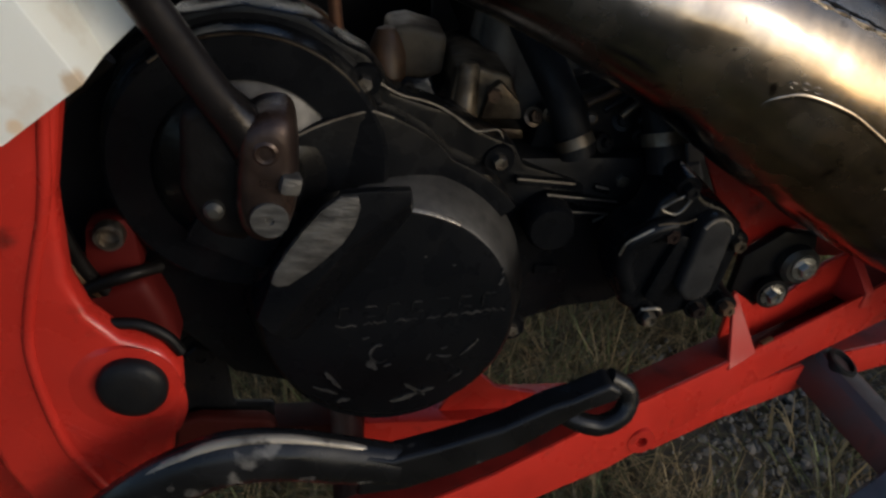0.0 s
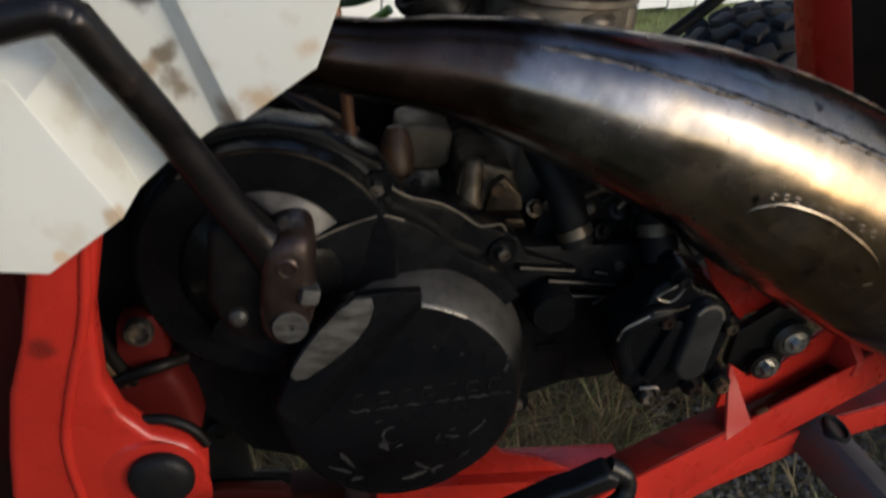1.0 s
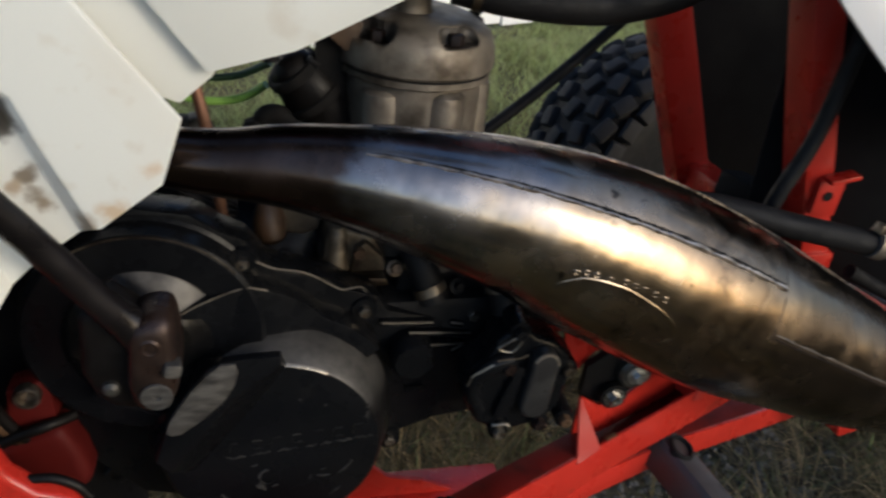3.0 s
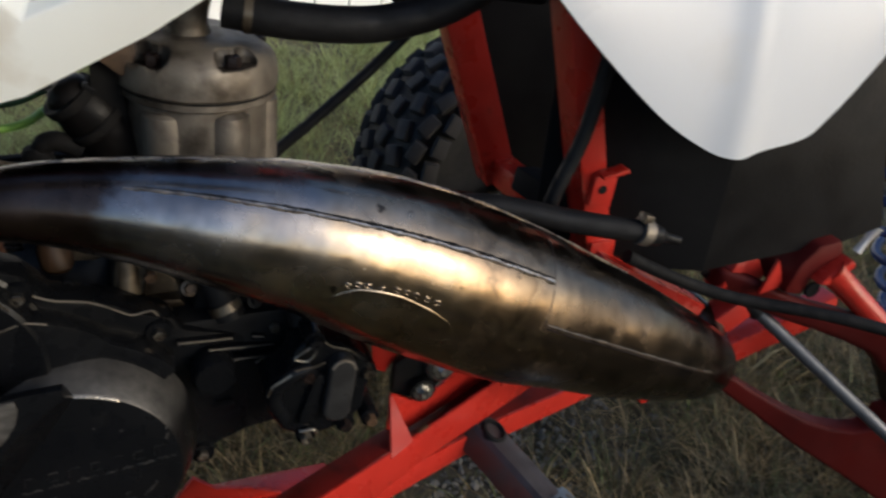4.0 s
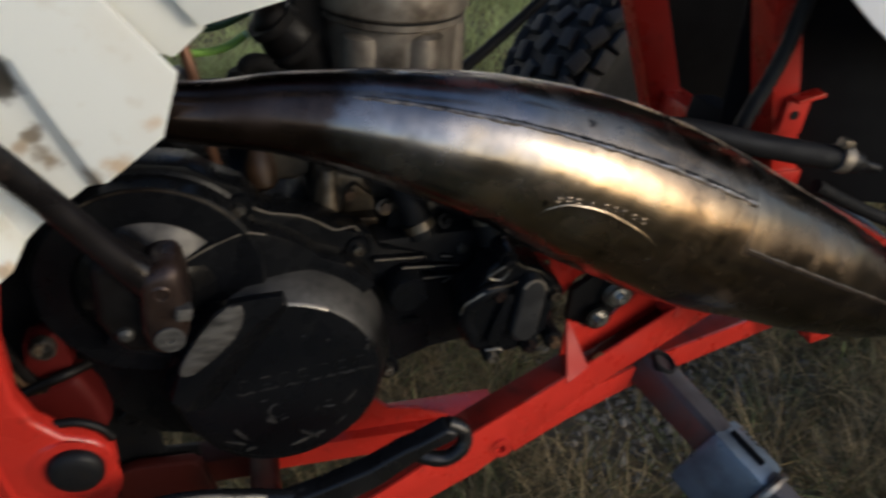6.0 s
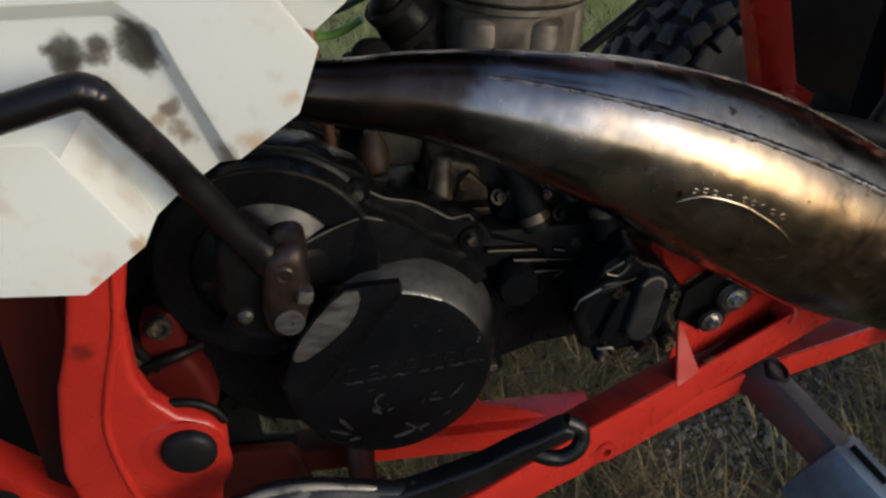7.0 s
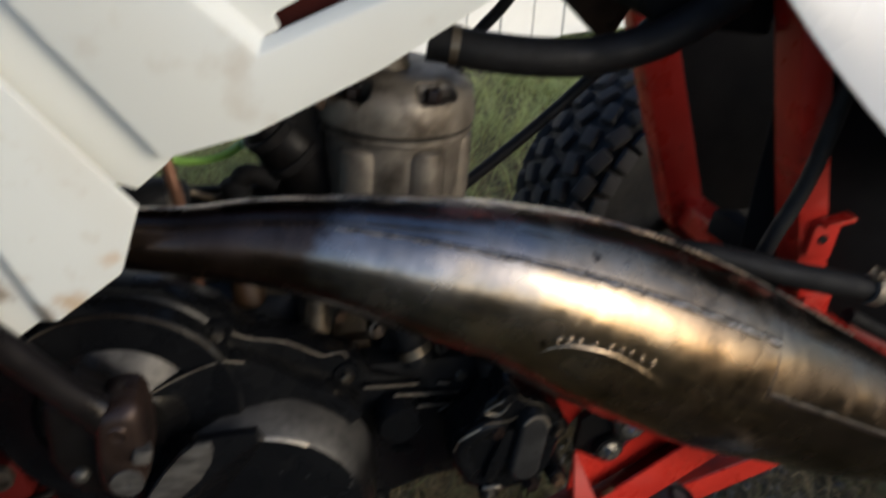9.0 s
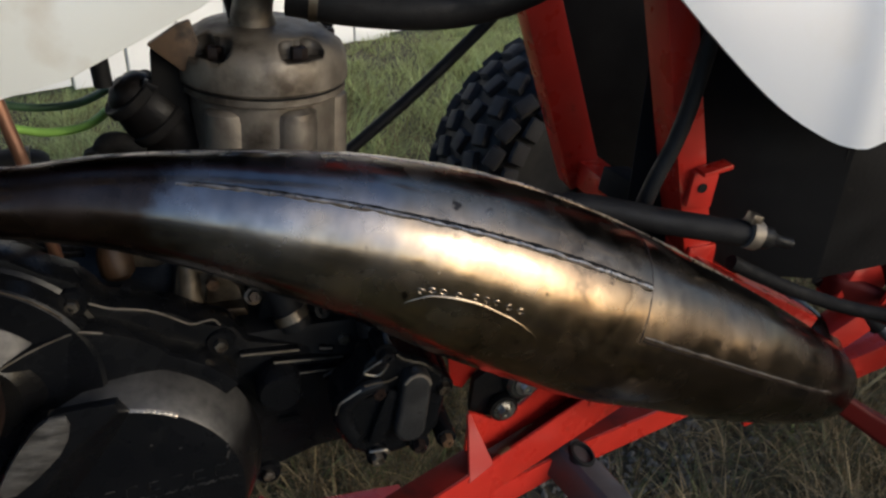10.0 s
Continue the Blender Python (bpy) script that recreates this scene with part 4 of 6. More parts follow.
    part("raised_bar", obox((0.153, 0.4435, 0.343), (0.016, 0.0016, 0.006), (0, 0, 0), 0.0005), BLACK, cover)
    for k in range(9):
        a = radians(82 - 2.6 * k)
        part("paint_chip", obox((CX + 0.0742 * math.cos(a), 0.3858, CZ + 0.0742 * math.sin(a)), (0.0036, 0.0026, rng.uniform(0.0016, 0.0034)), (40, 90 - math.degrees(a), 0), 0.0003), STEEL, cover)
    # flange bolts on their bosses
    for x, z in ((0.0262, 0.4812), (0.110, 0.428), (0.1965, 0.4085), (0.133, 0.298)):
        y = flange_y(x)
        part("bolt_boss", lathe([(0, 0.0), (0.0105, 0.0), (0.0092, 0.0045), (0, 0.0045)], (x, y + 0.001, z), OUT, 20), BLACK, cover)
        bolt(cover, (x, y - 0.0036, z), 0.0047, 0.0050, STEEL)
    # small dark drum and ribs in the middle
    part("oil_filler_cap", lathe([(0, 0.022), (0.014, 0.022), (0.0165, 0.018), (0.017, 0.0)], (0.146, 0.443, 0.386), OUT, 28), BLACK, cover)
    for p, q in (((0.1219, 0.431, 0.4168), (0.1626, 0.4384, 0.4095)), ((0.1441, 0.435, 0.4037), (0.1954, 0.4443, 0.3936)), ((0.1570, 0.4340, 0.3920), (0.1890, 0.4400, 0.3870)), ((0.1790, 0.4390, 0.3815), (0.1890, 0.4400, 0.3870)), ((0.1777, 0.4411, 0.4065), (0.1874, 0.4428, 0.4035))):
        part("casting_rib", bar((p[0], p[1] + 0.008, p[2] - 0.0022), (q[0], q[1] + 0.008, q[2] - 0.0022), 0.012, 0.0050, 0.0010), BLACK, cover)
        part("rib_edge", bar((p[0], p[1] + 0.0012, p[2]), (q[0], q[1] + 0.0012, q[2]), 0.0018, 0.0013, 0.0003), ALLOY, cover, "edge worn to bare alloy")

    # added dark sheet: the darkness behind the engine as a black surface
    part("engine_backing", prism([(-0.16, 0.36), (-0.16, 0.498), (0.085, 0.500), (0.10, 0.36)], 0.605, 0.615, 0.003), VOID_BLACK, quad, "dark sheet added behind the engine for the shaded gap")
    # water pump: lobed cover with its oval rib, on studs
    pump = part("water_pump_cover", prism([(0.180, 0.383), (0.185, 0.396), (0.199, 0.404), (0.203, 0.418), (0.213, 0.427), (0.222, 0.430), (0.231, 0.420), (0.246, 0.414), (0.259, 0.402), (0.263, 0.386), (0.257, 0.352), (0.246, 0.339), (0.228, 0.334), (0.212, 0.331), (0.192, 0.343), (0.182, 0.362)], 0.399, 0.432, 0.005, segs=3), BLACK, quad, "black water pump cover")
    capsule = [(0.2375 + 0.0105 * math.cos(radians(a)), 0.4025 + 0.0105 * math.sin(radians(a))) for a in range(-5, 176, 15)] + [(0.2330 + 0.0110 * math.cos(radians(a)), 0.3640 + 0.0110 * math.sin(radians(a))) for a in range(175, 356, 15)]
    part("pump_rib", prism(capsule, 0.387, 0.402, 0.0035, segs=3), PUMP_FACE, pump, "dull grey worn oval boss")
    part("worn_crown", sweep([(0.2285, 0.3872, 0.4060), (0.2325, 0.3868, 0.4110), (0.2385, 0.3868, 0.4125), (0.2440, 0.3872, 0.4085), (0.2468, 0.3880, 0.4020)], 0.0013, 6, 3), ALLOY, pump, "edge rubbed to bare alloy")
    part("pump_scroll", sweep([(0.193, 0.398, 0.358), (0.186, 0.398, 0.376), (0.189, 0.397, 0.390), (0.200, 0.396, 0.400), (0.214, 0.397, 0.404)], 0.0065, 12), BLACK, pump)
    part("pump_loop", sweep([(0.2010, 0.3935, 0.4165), (0.2085, 0.3925, 0.4225), (0.2185, 0.3925, 0.4275), (0.2165, 0.3925, 0.4195), (0.2110, 0.3930, 0.4130), (0.2030, 0.3935, 0.4145), (0.2010, 0.3935, 0.4165)], 0.0010, 8), STEEL, pump, "bent bare wire loop")
    part("worn_edge", sweep([(0.1805, 0.3925, 0.3850), (0.1835, 0.3920, 0.3935), (0.1900, 0.3915, 0.3985), (0.1985, 0.3915, 0.4035)], 0.0009, 6), STEEL, pump, "edge rubbed to bare alloy")
    part("worn_edge", sweep([(0.2010, 0.3920, 0.4060), (0.2080, 0.3920, 0.4070), (0.2170, 0.3920, 0.4072), (0.2240, 0.3920, 0.4100)], 0.0007, 6), ALLOY_OILY, pump)
    part("pump_web", prism([(0.203, 0.352), (0.211, 0.348), (0.221, 0.366), (0.226, 0.396), (0.218, 0.398), (0.209, 0.372)], 0.393, 0.402, 0.003), BLACK, pump)
    for x, y, z, m_ in ((0.2110, 0.396, 0.3985, RUSTY), (0.2100, 0.397, 0.3360, STEEL), (0.2420, 0.397, 0.3415, RUSTY), (0.2630, 0.398, 0.3415, BROWN_PART), (0.2600, 0.402, 0.3880, STEEL), (0.2170, 0.397, 0.4280, BLACK_DULL)):
        part("stud_boss", lathe([(0, -0.03), (0.0082, -0.03), (0.0078, 0.001), (0, 0.001)], (x, y, z), OUT, 16), BLACK, pump)
        bolt(pump, (x, y - 0.001, z), 0.0050, 0.0062, m_)
    part("pinch_ear", sweep([(0.2050, 0.397, 0.3410), (0.2150, 0.395, 0.3425), (0.2185, 0.396, 0.3380)], 0.0016, 8), STEEL, pump)
    # coolant hose up from the pump
    part("coolant_hose", sweep([(0.216, 0.428, 0.424), (0.211, 0.440, 0.455), (0.208, 0.468, 0.485), (0.200, 0.50, 0.505)], 0.0120, 18), RUBBER, quad, "black coolant hose")
    part("hose_clip", lathe([(0.0125, 0), (0.0142, 0), (0.0142, 0.008), (0.0125, 0.008)], (0.2130, 0.4320, 0.440), (-0.12, 0.45, 1), 24), ALLOY_OILY, quad, "steel hose clip")
    part("coolant_hose", sweep([(0.163, 0.445, 0.427), (0.152, 0.452, 0.458), (0.135, 0.475, 0.49), (0.12, 0.51, 0.52)], 0.0115, 18), RUBBER, quad, "black coolant hose")
    part("hose_clip", lathe([(0.0115, 0), (0.0128, 0), (0.0128, 0.007), (0.0115, 0.007)], (0.1605, 0.4440, 0.433), (-0.42, 0.4, 1), 24), ALLOY_OILY, quad, "steel hose clip")

    # cylinder base and inlet casting in the gap under the exhaust
    part("cylinder_base", prism([(0.080, 0.441), (0.083, 0.453), (0.0865, 0.472), (0.098, 0.475), (0.110, 0.471), (0.121, 0.469), (0.131, 0.443)], 0.470, 0.56, 0.003, segs=3), TAN_PART, quad, "oily tan casting at the cylinder base")
    part("base_column", lathe([(0, 0), (0.0095, 0), (0.0080, 0.006), (0.0072, 0.030), (0.0050, 0.034), (0, 0.035)], (0.0925, 0.470, 0.4425), (0.05, 0.10, 1), 20), TAN_PART, quad, "oily tan stud column")
    part("base_web", prism([(0.102, 0.443), (0.106, 0.462), (0.113, 0.468), (0.126, 0.455), (0.129, 0.443)], 0.462, 0.472, 0.003), ALLOY_OILY, quad, "dark oily casting web")
    part("base_flange", prism([(0.079, 0.4410), (0.129, 0.4375), (0.1315, 0.4310), (0.120, 0.4305), (0.105, 0.4330), (0.082, 0.4350)], 0.460, 0.56, 0.002), ALLOY_OILY, quad, "oily alloy joint flange")
    part("base_screw", hex_bolt((0.1085, 0.4615, 0.460), OUT, 0.0048, 0.004), BROWN_PART, quad)
    for bx, bz in ((0.1135, 0.4350), (0.1045, 0.4385), (0.0925, 0.4400)):
        part("base_nut", hex_bolt((bx, 0.4560, bz), OUT, 0.0046, 0.005), ALLOY_OILY, quad)
    part("inlet_block", prism([(0.046, 0.488), (0.060, 0.4905), (0.084, 0.484), (0.0825, 0.459), (0.070, 0.4545), (0.057, 0.456), (0.045, 0.460)], 0.500, 0.54, 0.005, segs=3), INLET_TAN, quad, "grimy dull tan inlet casting")
    part("stay_bolt", hex_bolt((0.054, 0.455, 0.467), OUT, 0.0045, 0.005), BLACK_DULL, quad)
    part("carburettor_bowl", lathe([(0, 0), (0.0085, 0), (0.0118, 0.004), (0.0122, 0.018), (0.0098, 0.026), (0.0060, 0.034), (0, 0.036)], (0.0455, 0.492, 0.4555), (-0.05, 0.15, 1), 24), BROWN_PART, quad, "brown stained float bowl")
    for k in range(5):
        part("wire", sweep([(-0.10 + 0.004 * k, 0.52 - 0.006 * k, 0.52), (-0.045, 0.508 - 0.008 * k, 0.512 + 0.004 * k), (-0.006 + 0.003 * k, 0.50 - 0.006 * k, 0.502 - 0.003 * k), (0.02, 0.52, 0.478 - 0.004 * k)], 0.0022, 8), (BROWN_PART, RUBBER, BLACK_DULL, RUBBER, BLACK_DULL)[k], quad)

    part("casting_web", prism([(0.135, 0.418), (0.20, 0.412), (0.232, 0.424), (0.225, 0.452), (0.19, 0.470), (0.160, 0.462), (0.140, 0.440)], 0.464, 0.492, 0.006), BLACK_DULL, quad, "black greasy casting web")
    for k in range(4):
        part("wire", sweep([(0.20 - 0.012 * k, 0.448, 0.448 + 0.004 * k), (0.215 - 0.010 * k, 0.452, 0.468), (0.20 + 0.01 * k, 0.47, 0.485)], 0.0022, 8), (RUBBER, ALLOY_OILY, RUBBER, BROWN_PART)[k], quad)
    rng = random.Random(5)
    for k in range(9):
        x = 0.135 + 0.012 * k
        part("stud_nut", hex_bolt((x, 0.458 + rng.uniform(-0.004, 0.006), 0.432 + rng.uniform(-0.008, 0.022)), (rng.uniform(-0.3, 0.3), -1, rng.uniform(0, 0.5)), rng.uniform(0.003, 0.005), 0.005, rng.uniform(0.0045, 0.0065)), rng.choice((ALLOY_OILY, BLACK_DULL, BLACK_DULL)), quad)
    # cylinder and head
    lean = (0.04, 0.0, 1.0)
    base = (0.1545, 0.568, 0.408)
    cyl = part("cylinder", lathe([(0.0, 0.0), (0.0555, 0.0), (0.0555, 0.167), (0.0, 0.167)], base, lean, 48), ALLOY, quad, "grey cast alloy water-cooled cylinder")
    ax = Vector(lean).normalized()
    for k in range(6):
        a = radians(60 * k - 68)
        p = Vector(base) + Vector((math.cos(a) * 0.0458, math.sin(a) * 0.0458, 0))
        part("stud_column", lathe([(0, 0.02), (0.0172, 0.02), (0.0172, 0.146), (0.0164, 0.1515), (0.0125, 0.1545), (0, 0.155)], p, lean, 28), ALLOY, cyl)
    p = Vector(base) + ax * 0.158
    part("cylinder_flange", lathe([(0, 0), (0.0595, 0), (0.0613, 0.0015), (0.0613, 0.006), (0, 0.006)], p, lean, 64), ALLOY, cyl)
    part("head_gasket", lathe([(0, 0), (0.0607, 0), (0.0607, 0.002), (0, 0.002)], Vector(base) + ax * 0.164, lean, 64), BLACK_DULL, cyl)
    top = Vector(base) + ax * 0.166
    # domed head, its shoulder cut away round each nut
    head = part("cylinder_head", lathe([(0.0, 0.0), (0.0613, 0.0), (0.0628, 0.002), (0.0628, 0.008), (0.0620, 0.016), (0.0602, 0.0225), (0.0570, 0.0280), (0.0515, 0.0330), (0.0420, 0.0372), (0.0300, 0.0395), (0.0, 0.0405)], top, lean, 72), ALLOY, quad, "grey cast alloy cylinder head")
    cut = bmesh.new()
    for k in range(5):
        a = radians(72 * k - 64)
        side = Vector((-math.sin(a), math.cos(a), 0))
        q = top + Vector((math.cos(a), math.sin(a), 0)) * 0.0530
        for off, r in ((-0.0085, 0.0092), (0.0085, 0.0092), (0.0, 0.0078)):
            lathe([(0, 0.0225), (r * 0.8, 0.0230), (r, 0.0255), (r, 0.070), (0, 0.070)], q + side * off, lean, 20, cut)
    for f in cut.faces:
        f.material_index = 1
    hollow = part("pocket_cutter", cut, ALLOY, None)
    hollow.data.materials.append(HEAD_POCKET)
    head.data.materials.append(HEAD_POCKET)
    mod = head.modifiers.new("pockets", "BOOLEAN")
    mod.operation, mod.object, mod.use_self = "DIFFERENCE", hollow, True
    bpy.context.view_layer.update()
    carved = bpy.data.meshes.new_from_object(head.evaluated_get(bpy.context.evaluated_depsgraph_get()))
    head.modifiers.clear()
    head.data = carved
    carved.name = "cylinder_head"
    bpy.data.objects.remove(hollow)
    for k in range(5):
        a = radians(72 * k - 64)
        q = top + Vector((math.cos(a), math.sin(a), 0)) * 0.0490 + ax * 0.0215
        part("head_nut", hex_bolt(q, ax, 0.0062, 0.0085, 0.0080), RUSTY, head)
    part("water_outlet", sweep([(0.157, 0.562, 0.598, 0.026), (0.156, 0.560, 0.612, 0.0175), (0.157, 0.558, 0.628, 0.0142), (0.166, 0.556, 0.660, 0.0140), (0.176, 0.548, 0.690, 0.0140)], segs=24), ALLOY, head, "cast water outlet neck")
    part("spark_plug_cap", sweep([(0.150, 0.575, 0.612, 0.010), (0.145, 0.578, 0.64, 0.011), (0.13, 0.585, 0.67, 0.009)], segs=16), RUBBER, quad, "black spark plug cap")
    part("head_stay", prism([(0.083, 0.606), (0.104, 0.619), (0.113, 0.622), (0.117, 0.606), (0.113, 0.594), (0.105, 0.586), (0.095, 0.595)], 0.538, 0.546, 0.002), STAY_BROWN, quad, "brown bare metal head stay bracket")
    # black plate that fills the dark gap left of the cylinder
    part("gap_plate", prism([(0.084, 0.600), (0.097, 0.594), (0.107, 0.584), (0.106, 0.555), (0.103, 0.470), (0.080, 0.470), (0.081, 0.560)], 0.548, 0.560, 0.002), VOID_BLACK, quad, "black plate filling the dark gap beside the cylinder")
    # inlet rubber and carburettor behind the pipe
    part("inlet_rubber", sweep([(0.118, 0.572, 0.478, 0.029), (0.103, 0.570, 0.512, 0.029), (0.090, 0.567, 0.536, 0.026), (0.078, 0.564, 0.553, 0.0245), (0.068, 0.561, 0.564, 0.0205), (0.061, 0.558, 0.571, 0.0150), (0.057, 0.557, 0.575, 0.006)], segs=28), GREASE, quad, "black rubber inlet boot")
    for c, r in (((0.0850, 0.5655, 0.5430), 0.0262), ((0.0690, 0.5610, 0.5620), 0.0212)):
        part("band_screw", obox((c[0] + r * 0.55, c[1] - 0.012, c[2] + r * 0.62), (0.010, 0.007, 0.006), (0, 35, 0), 0.0015), BLACK_DULL, quad)
        part("boot_band", lathe([(r - 0.004, 0), (r, 0), (r + 0.0008, 0.001), (r + 0.0008, 0.007), (r, 0.008), (r - 0.004, 0.008)], c, (-0.60, -0.15, 0.80), 32), BOOT, quad, "greasy boot band")
    part("carburettor_top", sweep([(0.050, 0.555, 0.575), (0.049, 0.552, 0.61), (0.046, 0.55, 0.66)], 0.0065, 12), RUBBER, quad, "black cable tube")
    part("choke_housing", lathe([(0, 0), (0.0095, 0), (0.0115, 0.003), (0.0115, 0.012), (0.0090, 0.016), (0, 0.018)], (0.040, 0.556, 0.512), (-0.15, 0.1, 1), 24), BOOT, quad, "black choke housing")
    part("cable_elbow", sweep([(0.040, 0.556, 0.522, 0.008), (0.046, 0.555, 0.531, 0.0085), (0.056, 0.554, 0.532, 0.008), (0.070, 0.554, 0.524, 0.008)], segs=12), BOOT, quad, "greasy black choke elbow")
    part("airbox_boot", sweep([(-0.050, 0.545, 0.500, 0.022), (-0.025, 0.550, 0.512, 0.021), (-0.006, 0.553, 0.515, 0.017), (0.004, 0.555, 0.514, 0.012)], segs=20), RUBBER, quad, "black rubber airbox boot")
    part("boot_clip", lathe([(0.0178, 0), (0.0192, 0), (0.0192, 0.006), (0.0178, 0.006)], (-0.010, 0.5525, 0.5145), (1, 0.1, 0.1), 24), STEEL, quad, "steel boot clip")
    part("drain_tube", sweep([(0.000, 0.560, 0.520), (0.014, 0.562, 0.513), (0.026, 0.560, 0.512), (0.038, 0.556, 0.520)], 0.0028, 8), TAN_PART, quad, "grimy pale drain tube")
    part("overflow_tube", sweep([(-0.07, 0.585, 0.552), (-0.013, 0.590, 0.533), (0.006, 0.590, 0.5305), (0.022, 0.590, 0.5320), (0.034, 0.588, 0.537), (0.046, 0.582, 0.547)], 0.0034, 10), GREEN, quad, "yellow-green plastic tube")
    part("overflow_tube", sweep([(-0.07, 0.600, 0.566), (-0.02, 0.605, 0.547), (0.02, 0.605, 0.546), (0.050, 0.59, 0.562)], 0.0032, 10), GREEN_DARK, quad, "dark green plastic tube")
    part("copper_line", sweep([(0.016, 0.470, 0.46), (0.008, 0.470, 0.545), (0.000, 0.475, 0.59), (-0.010, 0.480, 0.66)], 0.0042, 10), COPPER, quad, "bare copper tube")
    part("throttle_cable", sweep([(0.272, 0.600, 0.675), (0.252, 0.600, 0.647), (0.2325, 0.600, 0.6255), (0.214, 0.598, 0.600), (0.205, 0.59, 0.565)], 0.0050, 10), RUBBER, quad, "black cable behind the hose")
    # radiator hose over the head
    part("radiator_hose", sweep([(0.178, 0.520, 0.641), (0.215, 0.510, 0.6355), (0.260, 0.505, 0.632), (0.300, 0.505, 0.6335), (0.346, 0.505, 0.646), (0.40, 0.51, 0.675)], 0.0138, 24), RUBBER, quad, "thick black radiator hose")
    part("hose_clip", lathe([(0.0138, 0), (0.0148, 0), (0.0148, 0.006), (0.0138, 0.006)], (0.192, 0.516, 0.6385), (1, -0.2, -0.12), 28), ALLOY_OILY, quad, "steel hose clip")
    part("tank_bracket", prism([(0.236, 0.6765), (0.262, 0.6845), (0.302, 0.6905), (0.330, 0.6965), (0.345, 0.74), (0.23, 0.73)], 0.500, 0.512, 0.002), RED, quad, "red tank support")
    part("tank_tab", prism([(0.297, 0.683), (0.317, 0.686), (0.315, 0.6915), (0.311, 0.70), (0.305, 0.70), (0.303, 0.6915)], 0.486, 0.499, 0.002), RED, quad, "red support tab")
    part("splash_panel", prism([(0.300, 0.656), (0.342, 0.617), (0.358, 0.618), (0.376, 0.651), (0.41, 0.74), (0.285, 0.74)], 0.620, 0.625, 0.002), RUSTY, quad, "dark brown splash panel")
    # plain black box for the dark space above the hose
    part("upper_dark_box", prism([(0.330, 0.664), (0.345, 0.650), (0.44, 0.640), (0.44, 0.78), (0.335, 0.78)], 0.520, 0.600, 0.006), VOID_BLACK, quad, "black box above the radiator hose")
    part("clutch_cable", sweep([(0.225, 0.620, 0.478), (0.30, 0.630, 0.535), (0.37, 0.64, 0.595), (0.44, 0.62, 0.68)], 0.0055, 10), RUBBER, quad, "black cable")


engine()


# ---- kick starter ----
def kick_starter():
    outline = [tuple(q) for q in spline([(-0.0370, 0.4640), (-0.0350, 0.4800), (-0.0300, 0.4895), (-0.0200, 0.4930), (-0.0115, 0.4905), (-0.0088, 0.4780), (-0.0085, 0.4560), (-0.0105, 0.4430), (-0.0150, 0.4325), (-0.0215, 0.4272), (-0.0300, 0.4275), (-0.0365, 0.4345), (-0.0385, 0.4480), (-0.0370, 0.4640)], 3)][:-1]
    cx, cz = -0.0235, 0.4580
    b = bmesh.new()
    rings = [[b.verts.new((cx + (x - cx) * k, y, cz + (z - cz) * (0.35 + 0.65 * k if y < 0.345 else k))) for x, z in outline] for y, k in ((0.3366, 0.50), (0.3374, 0.72), (0.3398, 0.88), (0.3445, 0.98), (0.3500, 1.0), (0.3700, 1.0))]
    b.faces.new(rings[0])
    for r0, r1 in zip(rings, rings[1:]):
        for k in range(len(outline)):
            j = (k + 1) % len(outline)
            b.faces.new((r0[k], r1[k], r1[j], r0[j]))
    b.faces.new(rings[-1][::-1])
    bmesh.ops.recalc_face_normals(b, faces=b.faces)
    boss = part("kick_start_boss", smooth(b, 50), BOSS_BROWN, quad, "rusty brown kick start knuckle")
    part("knuckle_plate", prism([(-0.058, 0.436), (-0.050, 0.426), (-0.034, 0.4225), (-0.026, 0.440), (-0.028, 0.486), (-0.046, 0.500), (-0.061, 0.490), (-0.064, 0.452)], 0.348, 0.378, 0.006, segs=3), GREASE, boss, "brown-black greasy lever plate")
    part("lever", sweep([(-0.0235, 0.353, 0.462, 0.0115), (-0.0310, 0.351, 0.480, 0.0118), (-0.0445, 0.345, 0.501, 0.0090), (-0.072, 0.328, 0.556, 0.0084), (-0.0935, 0.3135, 0.5965, 0.0086), (-0.0965, 0.3122, 0.6010, 0.0087), (-0.1010, 0.3115, 0.6035, 0.0088), (-0.1070, 0.3105, 0.6035, 0.0088), (-0.143, 0.307, 0.5945, 0.0088), (-0.26, 0.300, 0.566, 0.0086)], segs=20, steps=4), LEVER, boss, "worn dark steel kick lever")
    part("shaft_washer", lathe([(0, 0), (0.0086, 0), (0.0092, 0.001), (0.0088, 0.0024), (0.0022, 0.0024), (0.0018, 0.0008), (0, 0.0008)], (-0.0220, 0.3366, 0.4427), OUT, 40), SCRAPED, boss, "round grey shaft cap")
    part("pivot_ring", lathe([(0.0026, -0.001), (0.0032, 0.0006), (0.0046, 0.0010), (0.0060, 0.0002), (0.0066, -0.002)], (-0.0225, 0.3368, 0.4760), OUT, 24), BOSS_BROWN, boss)
    part("pivot_screw", lathe([(0, -0.0016), (0.0027, -0.0016), (0.0027, -0.004)], (-0.0225, 0.3362, 0.4760), OUT, 16), BOSS_DARK, boss)
    part("pinch_bolt", obox((-0.0122, 0.3385, 0.4608), (0.0100, 0.011, 0.0095), (0, 12, 10), 0.0026), SCRAPED, boss, "bright worn bolt end")
    part("stop_bolt", lathe([(0, 0), (0.0055, 0), (0.0048, 0.005), (0.0025, 0.007), (0, 0.0074)], (-0.0485, 0.350, 0.442), OUT, 20), BUSH, boss)


kick_starter()


# ---- frame ----
def rail_y(x):
    return 0.31 + 0.35 * x


